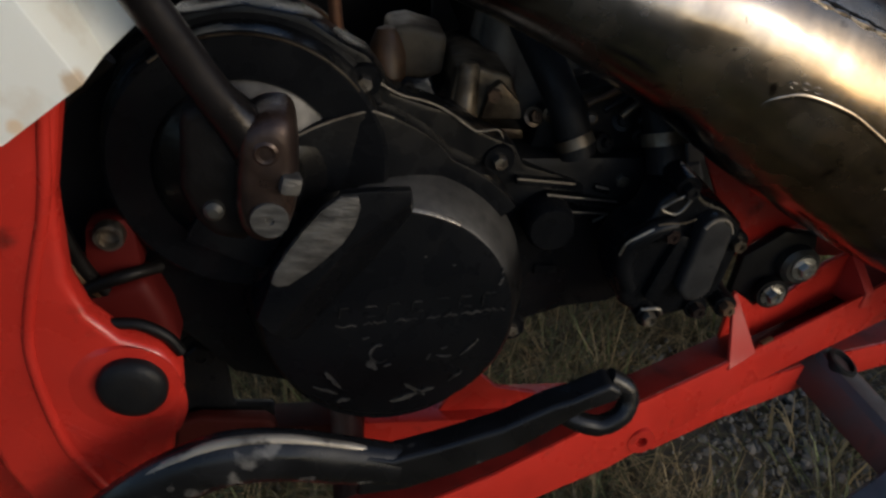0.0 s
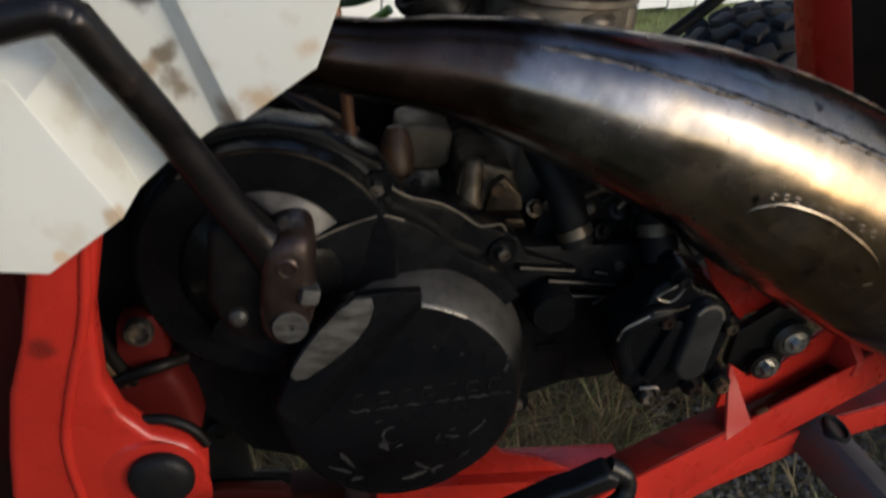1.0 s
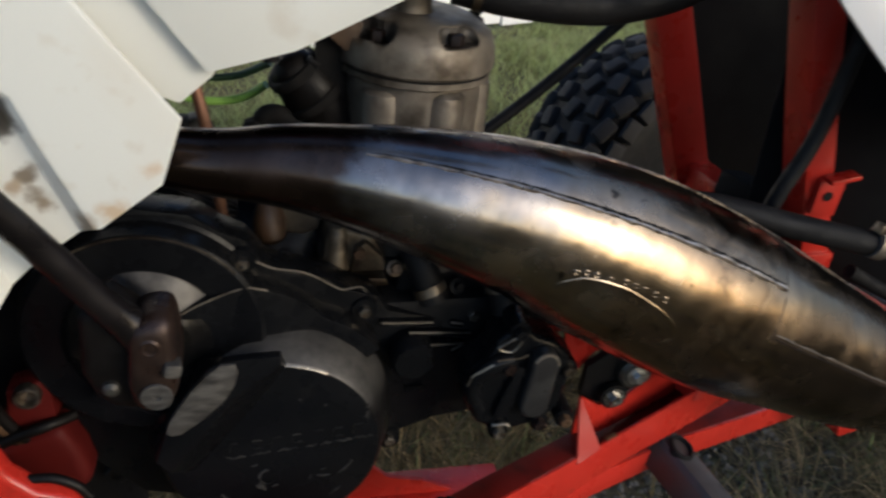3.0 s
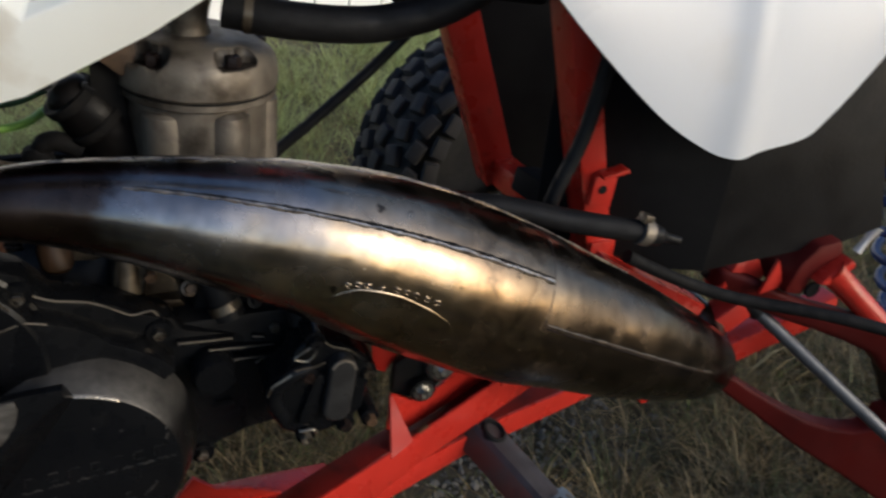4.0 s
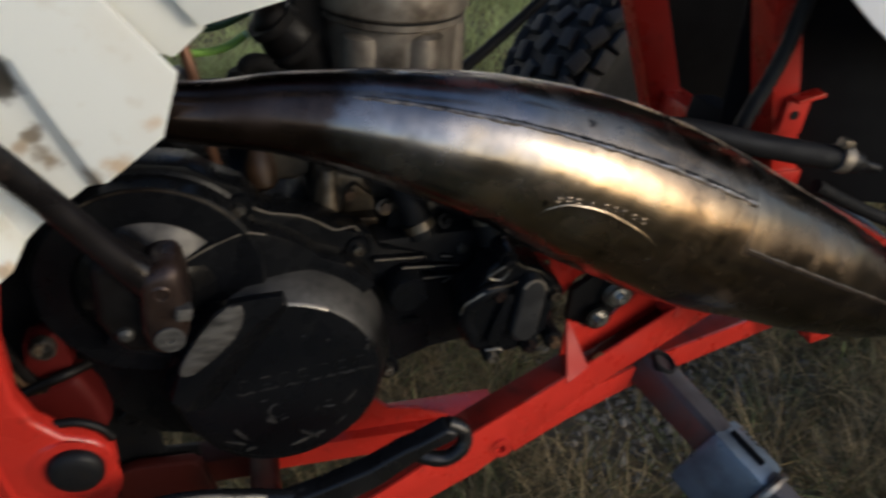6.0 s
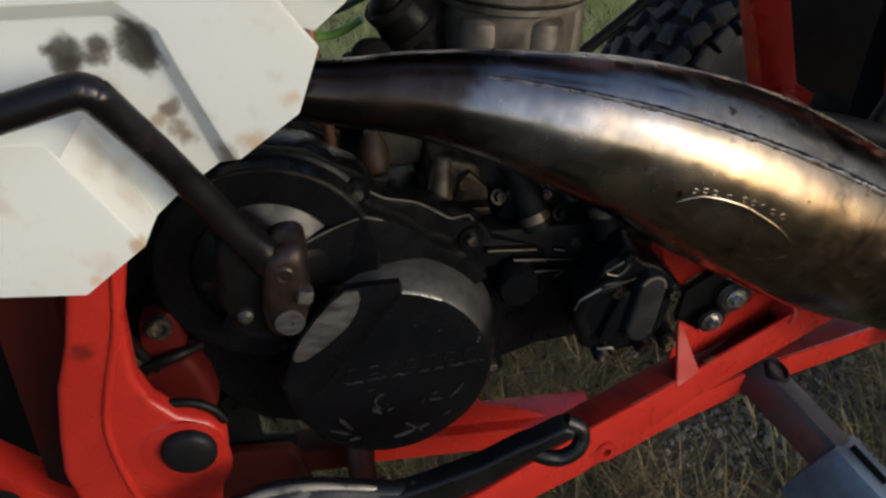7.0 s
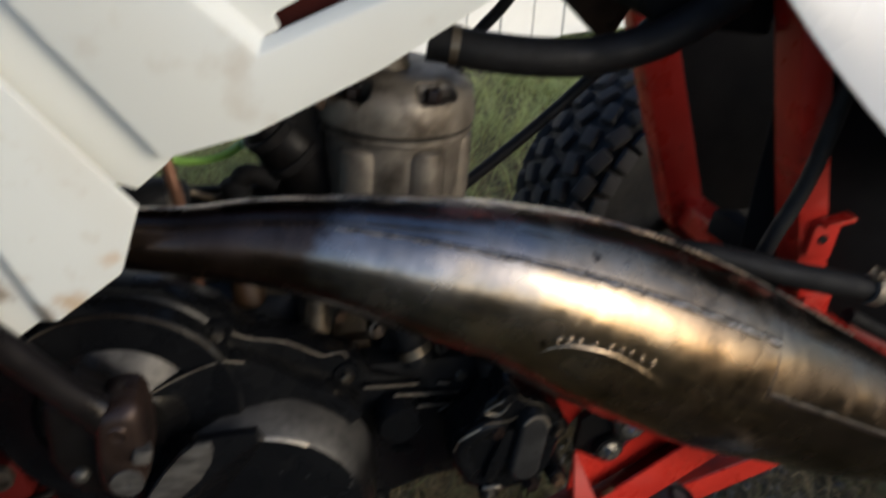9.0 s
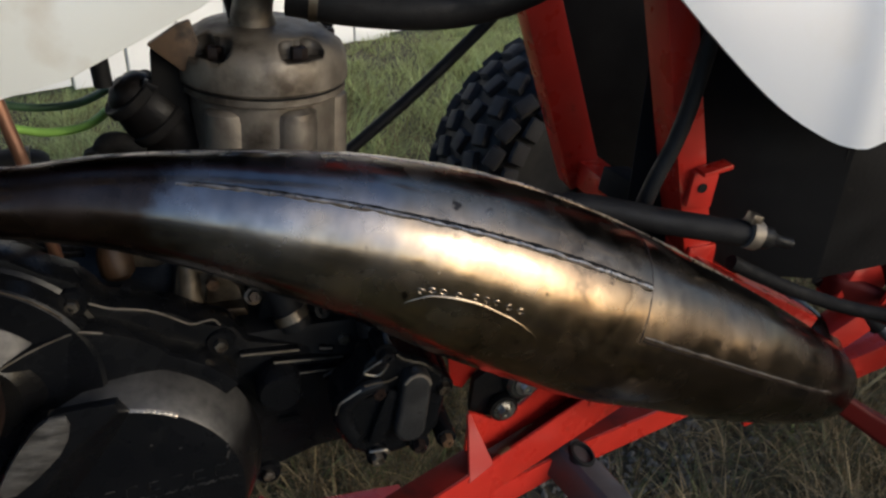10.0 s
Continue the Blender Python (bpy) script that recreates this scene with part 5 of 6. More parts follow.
def chassis():
    def flank(name, pts, thick, label="", m=RED, depth=0.0, edge=0.0009):
        b = prism(pts, depth, depth + thick, edge)
        for v in b.verts:
            v.co.y += rail_y(v.co.x)
        return part(name, b, m, quad, label)

    spine = [(-0.10, 0.205), (0.00, 0.206), (0.10, 0.210), (0.20, 0.216), (0.27, 0.234), (0.321, 0.250), (0.457, 0.272), (0.60, 0.300), (0.60, 0.347), (0.468, 0.319), (0.414, 0.306), (0.348, 0.293), (0.311, 0.2855), (0.28, 0.280), (0.20, 0.268), (0.11, 0.250), (0.00, 0.240), (-0.10, 0.236)]
    flank("lower_frame_rail", spine, 0.0038, "red square frame rail", depth=0.0, edge=0.0016)
    # darker red on the body puts the shade of the rail's top in colour
    flank("frame_rail_body", spine[:10] + [(0.418, 0.3068), (0.413, 0.288), (0.312, 0.266), (0.308, 0.2848)] + spine[13:], 0.0262, "red frame rail with an open tray, grime and shade in its colour", RED_SHADED_DIRTY, depth=0.0038)
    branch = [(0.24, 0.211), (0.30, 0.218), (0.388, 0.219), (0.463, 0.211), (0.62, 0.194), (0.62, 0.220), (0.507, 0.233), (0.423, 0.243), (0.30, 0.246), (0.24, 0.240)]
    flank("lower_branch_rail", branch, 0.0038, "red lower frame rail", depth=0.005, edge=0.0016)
    flank("branch_rail_body", branch, 0.028, "red lower frame rail, grime and shade in its colour", RED_SHADED_DIRTY, depth=0.0088)
    # open tray with the engine mount: back wall and two bent end plates
    flank("mount_wall", [(0.293, 0.268), (0.414, 0.285), (0.409, 0.330), (0.385, 0.326), (0.350, 0.305), (0.318, 0.306), (0.296, 0.323)], 0.004, "red engine mount wall", depth=0.0262)

    def bent_plate(name, corners, thick, label):
        b = bmesh.new()
        vs = [b.verts.new(c) for c in corners]
        f = b.faces.new(vs)
        f.normal_update()
        back = [b.verts.new(v.co - f.normal * thick) for v in vs]
        b.faces.new(list(reversed(back)))
        for k in range(len(vs)):
            j = (k + 1) % len(vs)
            b.faces.new((vs[k], back[k], back[j], vs[j]))
        bmesh.ops.recalc_face_normals(b, faces=b.faces)
        part(name, bevel(b, 0.0007, 1), RED_FLAT, quad, label)

    bent_plate("gusset", [(0.2885, 0.4085, 0.2765), (0.3115, 0.4165, 0.2850), (0.2965, 0.4385, 0.3240), (0.2935, 0.4375, 0.3240)], 0.0035, "red sloping gusset plate")
    bent_plate("mount_end", [(0.412, 0.4525, 0.296), (0.415, 0.4540, 0.3085), (0.408, 0.4810, 0.334), (0.407, 0.4815, 0.290)], 0.009, "red mount end plate")
    part("bare_nick", obox((0.3235, rail_y(0.3235) + 0.0032, 0.2885), (0.011, 0.004, 0.0016), (0, -11, 19), 0.0004), BROWN_PART, quad, "paint chipped to brown metal")
    part("engine_mount_plate", prism([(0.250, 0.435), (0.290, 0.452), (0.36, 0.40), (0.345, 0.365), (0.312, 0.352), (0.296, 0.330), (0.286, 0.336), (0.282, 0.375)], 0.463, 0.467, 0.0012), RED, quad, "red engine mount plate")
    part("engine_lug", prism([(0.300, 0.312), (0.330, 0.300), (0.362, 0.330), (0.356, 0.362), (0.330, 0.366), (0.302, 0.345)], 0.452, 0.462, 0.004), BLACK_DULL, quad, "black engine lug")
    part("mount_bush", lathe([(0, 0), (0.0150, 0), (0.0150, 0.008), (0.012, 0.011), (0, 0.011)], (0.344, 0.4530, 0.340), OUT, 28), BUSH, quad, "greasy mount spacer")
    part("mount_bush", lathe([(0, 0), (0.0120, 0), (0.0120, 0.006), (0, 0.006)], (0.327, 0.4480, 0.3185), OUT, 28), BLACK_DULL, quad)
    for x, z in ((0.327, 0.3185), (0.3445, 0.341)):
        part("engine_mount_bolt", hex_bolt((x, 0.4418, z), OUT, 0.0058, 0.0055, 0.0094), ZINC, quad, "bright zinc hex bolt")
    part("rail_tab", lathe([(0, 0), (0.010, 0), (0.010, 0.006), (0.0045, 0.006), (0.004, 0.001), (0, 0.001)], (0.2225, rail_y(0.2225) + 0.002, 0.2355), OUT, 24), RED, quad, "red tab with a bolt hole")
    # far lower rail and cross members under the engine
    part("inner_frame_rail", bar((0.028, 0.5075, 0.156), (0.26, 0.5075, 0.153), 0.044, 0.026), RED, quad, "red inner frame rail")
    # the same rail goes on in shade-coloured red behind the engine
    part("inner_frame_rail", bar((-0.16, 0.505, 0.150), (0.028, 0.505, 0.150), 0.03, 0.030), RED_DEEP_SHADE, quad, "red inner frame rail, darkened with shade in its colour")
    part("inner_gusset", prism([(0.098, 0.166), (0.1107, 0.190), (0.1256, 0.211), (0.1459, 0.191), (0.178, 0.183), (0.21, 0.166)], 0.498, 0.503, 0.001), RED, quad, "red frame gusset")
    part("far_frame_rail", bar((-0.12, 0.78, 0.22), (0.60, 0.66, 0.235), 0.03, 0.036), RED_SHADED_DIRTY, quad, "red lower frame rail on the far flank")
    part("cross_tube", sweep([(0.02, 0.345, 0.222), (0.02, 0.56, 0.19), (0.02, 0.76, 0.222)], 0.012, 14), RED_DEEP_SHADE, quad)
    part("mount_lug", prism([(0.014, 0.140), (0.034, 0.140), (0.034, 0.215), (0.014, 0.215)], 0.455, 0.475, 0.002), RED_DEEP_SHADE, quad)
    # swing arm pivot plate
    plate = [(-0.145, 0.53), (-0.1425, 0.477), (-0.152, 0.438), (-0.1637, 0.405), (-0.171, 0.367), (-0.1757, 0.334), (-0.1690, 0.288), (-0.150, 0.235), (-0.11, 0.225), (-0.085, 0.262), (-0.080, 0.300), (-0.072, 0.325), (-0.071, 0.352), (-0.080, 0.366), (-0.098, 0.374), (-0.112, 0.390), (-0.118, 0.41), (-0.116, 0.455), (-0.106, 0.50), (-0.10, 0.53)]
    p = part("pivot_plate", prism(plate, 0.336, 0.352, 0.005, segs=3), RED, quad, "red swing arm pivot plate")
    part("pivot_plate_edge", sweep([(-0.108, 0.3365, 0.53), (-0.1149, 0.3365, 0.482), (-0.1211, 0.3365, 0.4476), (-0.1341, 0.3365, 0.4038), (-0.1413, 0.3365, 0.3653), (-0.1361, 0.3365, 0.3141), (-0.1265, 0.3362, 0.287), (-0.1140, 0.3365, 0.264), (-0.1040, 0.3385, 0.249)], 0.0030, 10), RED, p)
    b = bmesh.new()
    rings = []
    for k in range(9):
        u = k / 8
        y, r, sx, sz = 0.3338 + 0.0040 * (1 - (1 - u) ** 2.2), 0.0236 + 0.0150 * u, -0.0135 * u, -0.0150 * u
        rings.append([b.verts.new((-0.0945 + sx + r * math.cos(2 * math.pi * i / 64), y, 0.3475 + sz + r * math.sin(2 * math.pi * i / 64))) for i in range(64)])
    b.faces.new(rings[0])
    for r0, r1 in zip(rings, rings[1:]):
        for i in range(64):
            b.faces.new((r0[i], r1[i], r1[(i + 1) % 64], r0[(i + 1) % 64]))
    bmesh.ops.recalc_face_normals(b, faces=b.faces)
    if b.faces[0].normal.y > 0:
        bmesh.ops.reverse_faces(b, faces=b.faces)
    part("pivot_boss", smooth(b, 40), RED, p)
    part("pivot_cap", lathe([(0, 0), (0.0176, 0), (0.0178, 0.0040), (0.0168, 0.0062), (0.0140, 0.0082), (0.0090, 0.0094), (0, 0.0098)], (-0.0945, 0.3345, 0.3475), OUT, 44), BLACK_DULL, p, "domed black pivot cap")
    rng = random.Random(21)
    for k in range(9):
        x, z, w = -0.124 + rng.uniform(-0.010, 0.030), 0.312 + rng.uniform(-0.022, 0.012), rng.uniform(0.003, 0.009)
        th = radians(-38 + rng.uniform(-12, 12))
        part("scuff", prism([(x - w * math.cos(th), z - w * math.sin(th)), (x + 0.0007, z - 0.0006), (x + w * math.cos(th), z + w * math.sin(th)), (x - 0.0005, z + 0.0007)], 0.3357, 0.3364, 0), RED_FLAT, p, "scuff worn pale")
    # black backing added to fill the dark gap beside the cover
    part("cover_backing", prism([(-0.20, 0.29), (-0.20, 0.60), (-0.085, 0.60), (-0.085, 0.43), (-0.100, 0.36), (-0.118, 0.300)], 0.458, 0.468, 0.003), VOID_BLACK, quad, "dark backing sheet added behind the engine cover")
    part("engine_hanger", prism([(-0.118, 0.330), (-0.082, 0.312), (-0.072, 0.270), (-0.066, 0.238), (-0.064, 0.206), (-0.034, 0.204), (-0.034, 0.180), (-0.125, 0.185), (-0.135, 0.26)], 0.472, 0.482, 0.004), BLACK_DULL, quad, "greasy black engine hanger")
    part("skid_bracket", prism([(-0.104, 0.205), (-0.086, 0.210), (-0.040, 0.206), (-0.033, 0.199), (-0.028, 0.177), (-0.020, 0.140), (-0.111, 0.140)], 0.455, 0.468, 0.004, segs=3), RED_DEEP_SHADE, quad, "dark red bracket under the engine, shade in its colour")
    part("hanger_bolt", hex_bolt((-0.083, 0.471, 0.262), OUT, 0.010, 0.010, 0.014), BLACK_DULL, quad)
    part("frame_upright", bar((-0.19, 0.40, 0.20), (-0.185, 0.40, 0.60), 0.03, 0.04, up=(1, 0, 0)), RED_DEEP_SHADE, quad, "red frame upright, darkened with shade in its colour")
    part("rear_strut", bar((-0.150, 0.384, 0.200), (-0.32, 0.390, 0.366), 0.030, 0.034), RED, quad, "red rear frame strut")
    # swing arm end behind the plate
    sw = part("swing_arm", prism([(-0.150, 0.350), (-0.1343, 0.356), (-0.1146, 0.3625), (-0.0975, 0.369), (-0.0869, 0.3428), (-0.0830, 0.318), (-0.095, 0.305), (-0.125, 0.310), (-0.150, 0.325)], 0.399, 0.450, 0.009, segs=4), RED_ARM, quad, "red swing arm knuckle, some grime and shade in its colour")
    part("swing_arm_lug", prism([(-0.1270, 0.4000), (-0.1310, 0.3640), (-0.0990, 0.3700), (-0.1000, 0.4080)], 0.404, 0.425, 0.004), RED_ARM, sw)
    # black strip drawn where only a shaded gap parts lug and knuckle
    part("gap_strip", sweep([(-0.140, 0.398, 0.3585), (-0.122, 0.396, 0.3680), (-0.104, 0.398, 0.3735), (-0.090, 0.41, 0.371)], 0.0038, 10), GREASE, sw, "black strip drawn for the dark gap above the knuckle")
    part("socket_screw", lathe([(0, 0), (0.0085, 0), (0.0085, 0.006), (0.0078, 0.0075), (0.0058, 0.0075), (0.0054, 0.002), (0, 0.002)], (-0.1128, 0.404, 0.3975), OUT, 28), STEEL, sw, "socket head screw")
    part("rubber_seal", sweep([(-0.104, 0.346, 0.3775), (-0.090, 0.346, 0.3765), (-0.078, 0.346, 0.3690), (-0.071, 0.346, 0.3580)], 0.0031, 10), GREASE, quad)
    for k, m_ in enumerate((GREASE, BROWN_PART, GREASE)):
        part("wire", sweep([(-0.098 - 0.007 * k, 0.395 + 0.006 * k, 0.500), (-0.128 - 0.006 * k, 0.395, 0.470), (-0.138 - 0.006 * k, 0.395, 0.425), (-0.128 - 0.006 * k, 0.40, 0.375), (-0.11, 0.41, 0.34)], 0.0042, 10), m_, quad)
    # rear shock end seen low behind the plate
    sh = part("rear_shock", sweep([(-0.255, 0.34, 0.245), (-0.222, 0.335, 0.307)], 0.018, 20, 1), RUBBER, quad, "black rear shock end with silver marks")
    for k in range(3):
        part("silver_mark", obox((-0.239 + 0.008 * k, 0.316, 0.274 + 0.012 * k), (0.016, 0.004, 0.004), (0, -20, 0), 0.001), ZINC, sh)
    part("rear_guard", prism([(-0.40, 0.20), (-0.20, 0.20), (-0.195, 0.50), (-0.40, 0.52)], 0.46, 0.50, 0.01), PLASTIC_DARK, quad, "dark rear mudguard")
    # front frame tubes
    part("front_frame_tube", bar((0.430, 0.496, 0.72), (0.518, 0.496, 0.395), 0.036, 0.026, up=(1, 0, 0)), RED, quad, "red square front frame tube")
    part("front_frame_tube", bar((0.385, 0.688, 0.72), (0.498, 0.688, 0.405), 0.034, 0.038, up=(1, 0, 0)), RED, quad, "red square front frame tube")
    part("tube_tab", prism([(0.484, 0.475), (0.507, 0.472), (0.509, 0.500), (0.506, 0.510), (0.486, 0.504)], 0.471, 0.479, 0.0015), RED, quad, "red tab with a hole")
    part("tab_lip", obox((0.502, 0.470, 0.508), (0.026, 0.014, 0.004), (0, -12, 0), 0.001), RED, quad)
    part("tab_hole", lathe([(0, 0), (0.0042, 0), (0.0042, 0.0008), (0, 0.0008)], (0.495, 0.4707, 0.491), OUT, 20), BLACK_DULL, quad)
    part("cross_tube", bar((0.498, 0.68, 0.418), (0.512, 0.475, 0.418), 0.028, 0.030), RED, quad, "red cross tube")
    part("cross_bracket", obox((0.482, 0.56, 0.452), (0.03, 0.05, 0.025), (0, 10, 10), 0.003), VOID_BLACK, quad)
    part("lower_cross", bar((0.60, 0.49, 0.345), (0.60, 0.66, 0.345), 0.03, 0.03), RED, quad)
    part("front_bulkhead", bar((0.498, 0.475, 0.41), (0.64, 0.478, 0.33), 0.028, 0.034), RED, quad, "red front frame tube")
    part("front_bulkhead", bar((0.60, 0.485, 0.228), (0.86, 0.49, 0.30), 0.026, 0.032), RED, quad, "red front frame tube")


chassis()


# ---- brake pedal and footpeg ----
def pedal():
    blade = [(0.022, 0.330), (0.0369, 0.3265), (0.0586, 0.3330), (0.0917, 0.3445), (0.1158, 0.3580), (0.1272, 0.3620), (0.1446, 0.3714), (0.1530, 0.3655), (0.1500, 0.3600), (0.1330, 0.3530), (0.1253, 0.3470), (0.0999, 0.3285), (0.0700, 0.3145), (0.0434, 0.3047), (0.018, 0.302)]
    ped = part("brake_pedal", prism(blade, 0.291, 0.307, 0.0032, segs=3), PEDAL_BLACK, quad, "black painted brake pedal, chipped and worn")
    part("pedal_arm", sweep([(0.040, 0.299, 0.316, 0.0125), (0.012, 0.299, 0.3215, 0.0140), (-0.020, 0.298, 0.3285, 0.0150), (-0.050, 0.298, 0.3265, 0.0155), (-0.080, 0.299, 0.310, 0.0155), (-0.110, 0.302, 0.283, 0.0155), (-0.14, 0.31, 0.250, 0.0155)], segs=20, flat=0.75), PEDAL_FLAKE, ped, "pedal arm with flaking black paint")
    part("worn_edge", sweep([(0.036, 0.2975, 0.3252, 0.0024), (0.012, 0.2965, 0.3338, 0.0026), (-0.020, 0.2955, 0.3412, 0.0032), (-0.050, 0.2950, 0.3395, 0.0034), (-0.080, 0.2955, 0.3240, 0.0032), (-0.105, 0.298, 0.301, 0.0026)], segs=10), PEDAL_WORN, ped, "edge worn to bare steel")
    part("pedal_loop", sweep([(0.126, 0.298, 0.3470), (0.134, 0.295, 0.3440), (0.1450, 0.294, 0.3420), (0.1555, 0.295, 0.3475), (0.1590, 0.298, 0.3555), (0.1560, 0.300, 0.3625), (0.1470, 0.301, 0.3680)], 0.0056, 14), PEDAL_BLACK, ped)
    peg = part("footpeg_mount", bar((0.394, 0.458, 0.2445), (0.510, 0.2160, 0.1512), 0.030, 0.028, 0.006, up=(0.25, 0.1, 1)), PEG_GREY, quad, "worn grey-purple footpeg arm")
    part("arm_side", bar((0.3830, 0.4560, 0.2420), (0.4290, 0.360, 0.2050), 0.012, 0.028, 0.0035, up=(0.25, 0.1, 1)), PEG_BROWN, peg, "red-brown painted arm side")
    part("hinge_socket", lathe([(0.0, -0.010), (0.0125, -0.010), (0.0135, 0.0), (0.0128, 0.002), (0.0102, 0.0025), (0.0095, -0.006), (0, -0.006)], (0.405, 0.440, 0.2530), (0.35, -0.25, 0.9), 24), RUBBER, peg, "dark hinge socket")
    clamp = part("footpeg_clamp", bar((0.4262, 0.3830, 0.1930), (0.4520, 0.3290, 0.1722), 0.048, 0.074, 0.009, up=(0.25, 0.1, 1)), GALV, quad, "grey-blue steel footpeg clamp")
    part("clamp_slot", bar((0.4405, 0.3650, 0.2275), (0.4560, 0.3330, 0.2150), 0.0024, 0.006, 0.0005, up=(0.25, 0.1, 1)), VOID_BLACK, clamp, "dark slot along the top")
    part("clamp_lip", lathe([(0.0205, 0), (0.0235, 0), (0.0245, 0.003), (0.0235, 0.007), (0.0205, 0.007)], (0.4560, 0.3230, 0.1930), (0.43, -0.90, -0.35), 32), STEEL, clamp, "bright rolled lip")
    for k in range(4):
        part("raised_mark", obox((0.4480 + 0.0025 * k, 0.3610 - 0.0052 * k, 0.2326 - 0.0020 * k), (0.0045, 0.0022, 0.0012), (0, 0, -62), 0.0004), STEEL, clamp)


pedal()


# ---- white plastics ----
def sheet(name, rows, thick, material, label, parent, edge=0.0015, segs=2):
    """A bent plastic panel: faces given as lists of (x, z, y) corners, given a thickness inwards."""
    b = bmesh.new()
    seen = {}
    for f in rows:
        vs = []
        for x, z, y in f:
            k = (round(x, 4), round(z, 4), round(y, 4))
            if k not in seen:
                seen[k] = b.verts.new((x, y, z))
            vs.append(seen[k])
        b.faces.new(vs)
    bmesh.ops.recalc_face_normals(b, faces=b.faces)
    if sum(f.normal.y for f in b.faces) > 0:
        bmesh.ops.reverse_faces(b, faces=b.faces)
    solid = bmesh.ops.solidify(b, geom=b.faces[:], thickness=thick)
    bmesh.ops.recalc_face_normals(b, faces=b.faces)
    bevel(b, edge, segs, 20)
    return part(name, b, material, parent, label)


def plastics():
    Y, D = 0.335, 0.345
    A, B, C = (0.006, 0.611, Y), (-0.006, 0.577, Y), (-0.038, 0.553, Y)      # pointed front of the side panel
    g0, g1, g2 = (-0.068, 0.623, Y), (-0.060, 0.600, Y), (-0.041, 0.553, Y)
    side = sheet("side_panel", [
        [A, B, C, g2, g1, g0, (-0.060, 0.64, Y), (-0.0400, 0.672, Y)],
        [g2, g1, (-0.068, 0.597, D), (-0.050, 0.547, D)],
        [g1, g0, (-0.078, 0.617, D), (-0.068, 0.597, D)],
        [g0, (-0.060, 0.64, Y), (-0.0400, 0.672, Y), (-0.060, 0.70, Y), (-0.16, 0.70, Y), (-0.30, 0.69, Y), (-0.30, 0.632, Y), (-0.085, 0.637, Y)],
        [g0, (-0.085, 0.637, Y), (-0.30, 0.632, Y), (-0.30, 0.624, D), (-0.09, 0.627, D), (-0.078, 0.617, D)],
        [(-0.078, 0.617, D), (-0.09, 0.627, D), (-0.30, 0.624, D), (-0.30, 0.590, D), (-0.121, 0.590, D), (-0.1124, 0.576, D), (-0.087, 0.517, D), (-0.0718, 0.5314, D), (-0.050, 0.547, D), (-0.068, 0.597, D)],
        [(-0.087, 0.517, D), (-0.1124, 0.576, D), (-0.1218, 0.564, 0.322), (-0.091, 0.5125, 0.322)],
        [(-0.121, 0.590, D), (-0.30, 0.590, D), (-0.30, 0.580, 0.322), (-0.1271, 0.5731, 0.322), (-0.1218, 0.564, 0.322), (-0.1124, 0.576, D)],
        [(-0.1218, 0.564, 0.322), (-0.1271, 0.5731, 0.322), (-0.30, 0.580, 0.322), (-0.30, 0.500, 0.316), (-0.150, 0.490, 0.316), (-0.1247, 0.4875, 0.317), (-0.091, 0.5125, 0.322)],
    ], 0.004, WHITE_STAINED, "dirty white plastic side panel with a heat-stained recess", quad, 0.0034, 4)
    sheet("panel_strip", [[(-0.0060, 0.6179, 0.350), (0.0044, 0.6140, 0.350), (0.0207, 0.6277, 0.350), (0.0287, 0.6427, 0.350), (-0.030, 0.715, 0.350), (-0.090, 0.705, 0.350), (-0.050, 0.650, 0.350)]], 0.003, WHITE, "white plastic strip between side panel and shroud", quad)
    # tank shroud above, with a pressed V and a slot
    S = 0.342
    shroud = sheet("tank_shroud", [
        [(0.019, 0.632, S), (0.061, 0.643, S), (0.120, 0.672, S), (0.170, 0.703, S), (0.30, 0.768, S), (0.30, 0.781, S), (0.126, 0.706, S), (0.065, 0.680, S), (0.038, 0.706, S), (-0.03, 0.80, S), (-0.09, 0.80, S), (-0.034, 0.704, S)],
        [(0.065, 0.680, S), (0.126, 0.706, S), (0.30, 0.781, S), (0.30, 0.787, 0.352), (0.124, 0.711, 0.352), (0.068, 0.686, 0.352)],
        [(0.038, 0.706, S), (0.065, 0.680, S), (0.068, 0.686, 0.352), (0.045, 0.709, 0.352)],
        [(0.038, 0.706, S), (0.045, 0.709, 0.352), (-0.02, 0.80, 0.352), (-0.03, 0.80, S)],
        [(0.045, 0.709, 0.352), (0.068, 0.686, 0.352), (0.076, 0.6895, 0.352), (0.073, 0.696, 0.352), (0.111, 0.716, 0.352), (0.30, 0.801, 0.352), (0.30, 0.84, 0.352), (-0.02, 0.80, 0.352)],
    ], 0.004, WHITE, "white plastic tank shroud with a slot", quad)
    part("fuel_tank", prism([(0.0, 0.702), (0.06, 0.702), (0.22, 0.748), (0.36, 0.815), (0.36, 0.93), (-0.06, 0.93), (-0.06, 0.72)], 0.46, 0.68, 0.01), RED_DEEP_SHADE, quad, "red fuel tank")
    part("tank_side", prism([(0.062, 0.676), (0.120, 0.690), (0.300, 0.776), (0.300, 0.850), (0.062, 0.810)], 0.362, 0.367, 0.002), RED_DEEP_SHADE, quad, "dark red tank side behind the shroud slot")
    # unseen dark sheet, added so the chamber's top reflects black
    part("dark_reflection_sheet", prism([(-0.06, 0.698), (0.06, 0.690), (0.22, 0.735), (0.34, 0.79), (0.34, 0.797), (0.22, 0.742), (0.06, 0.697), (-0.06, 0.706)], 0.455, 0.685, 0.002), VOID_BLACK, quad, "unseen dark sheet under the tank for the chamber to reflect")
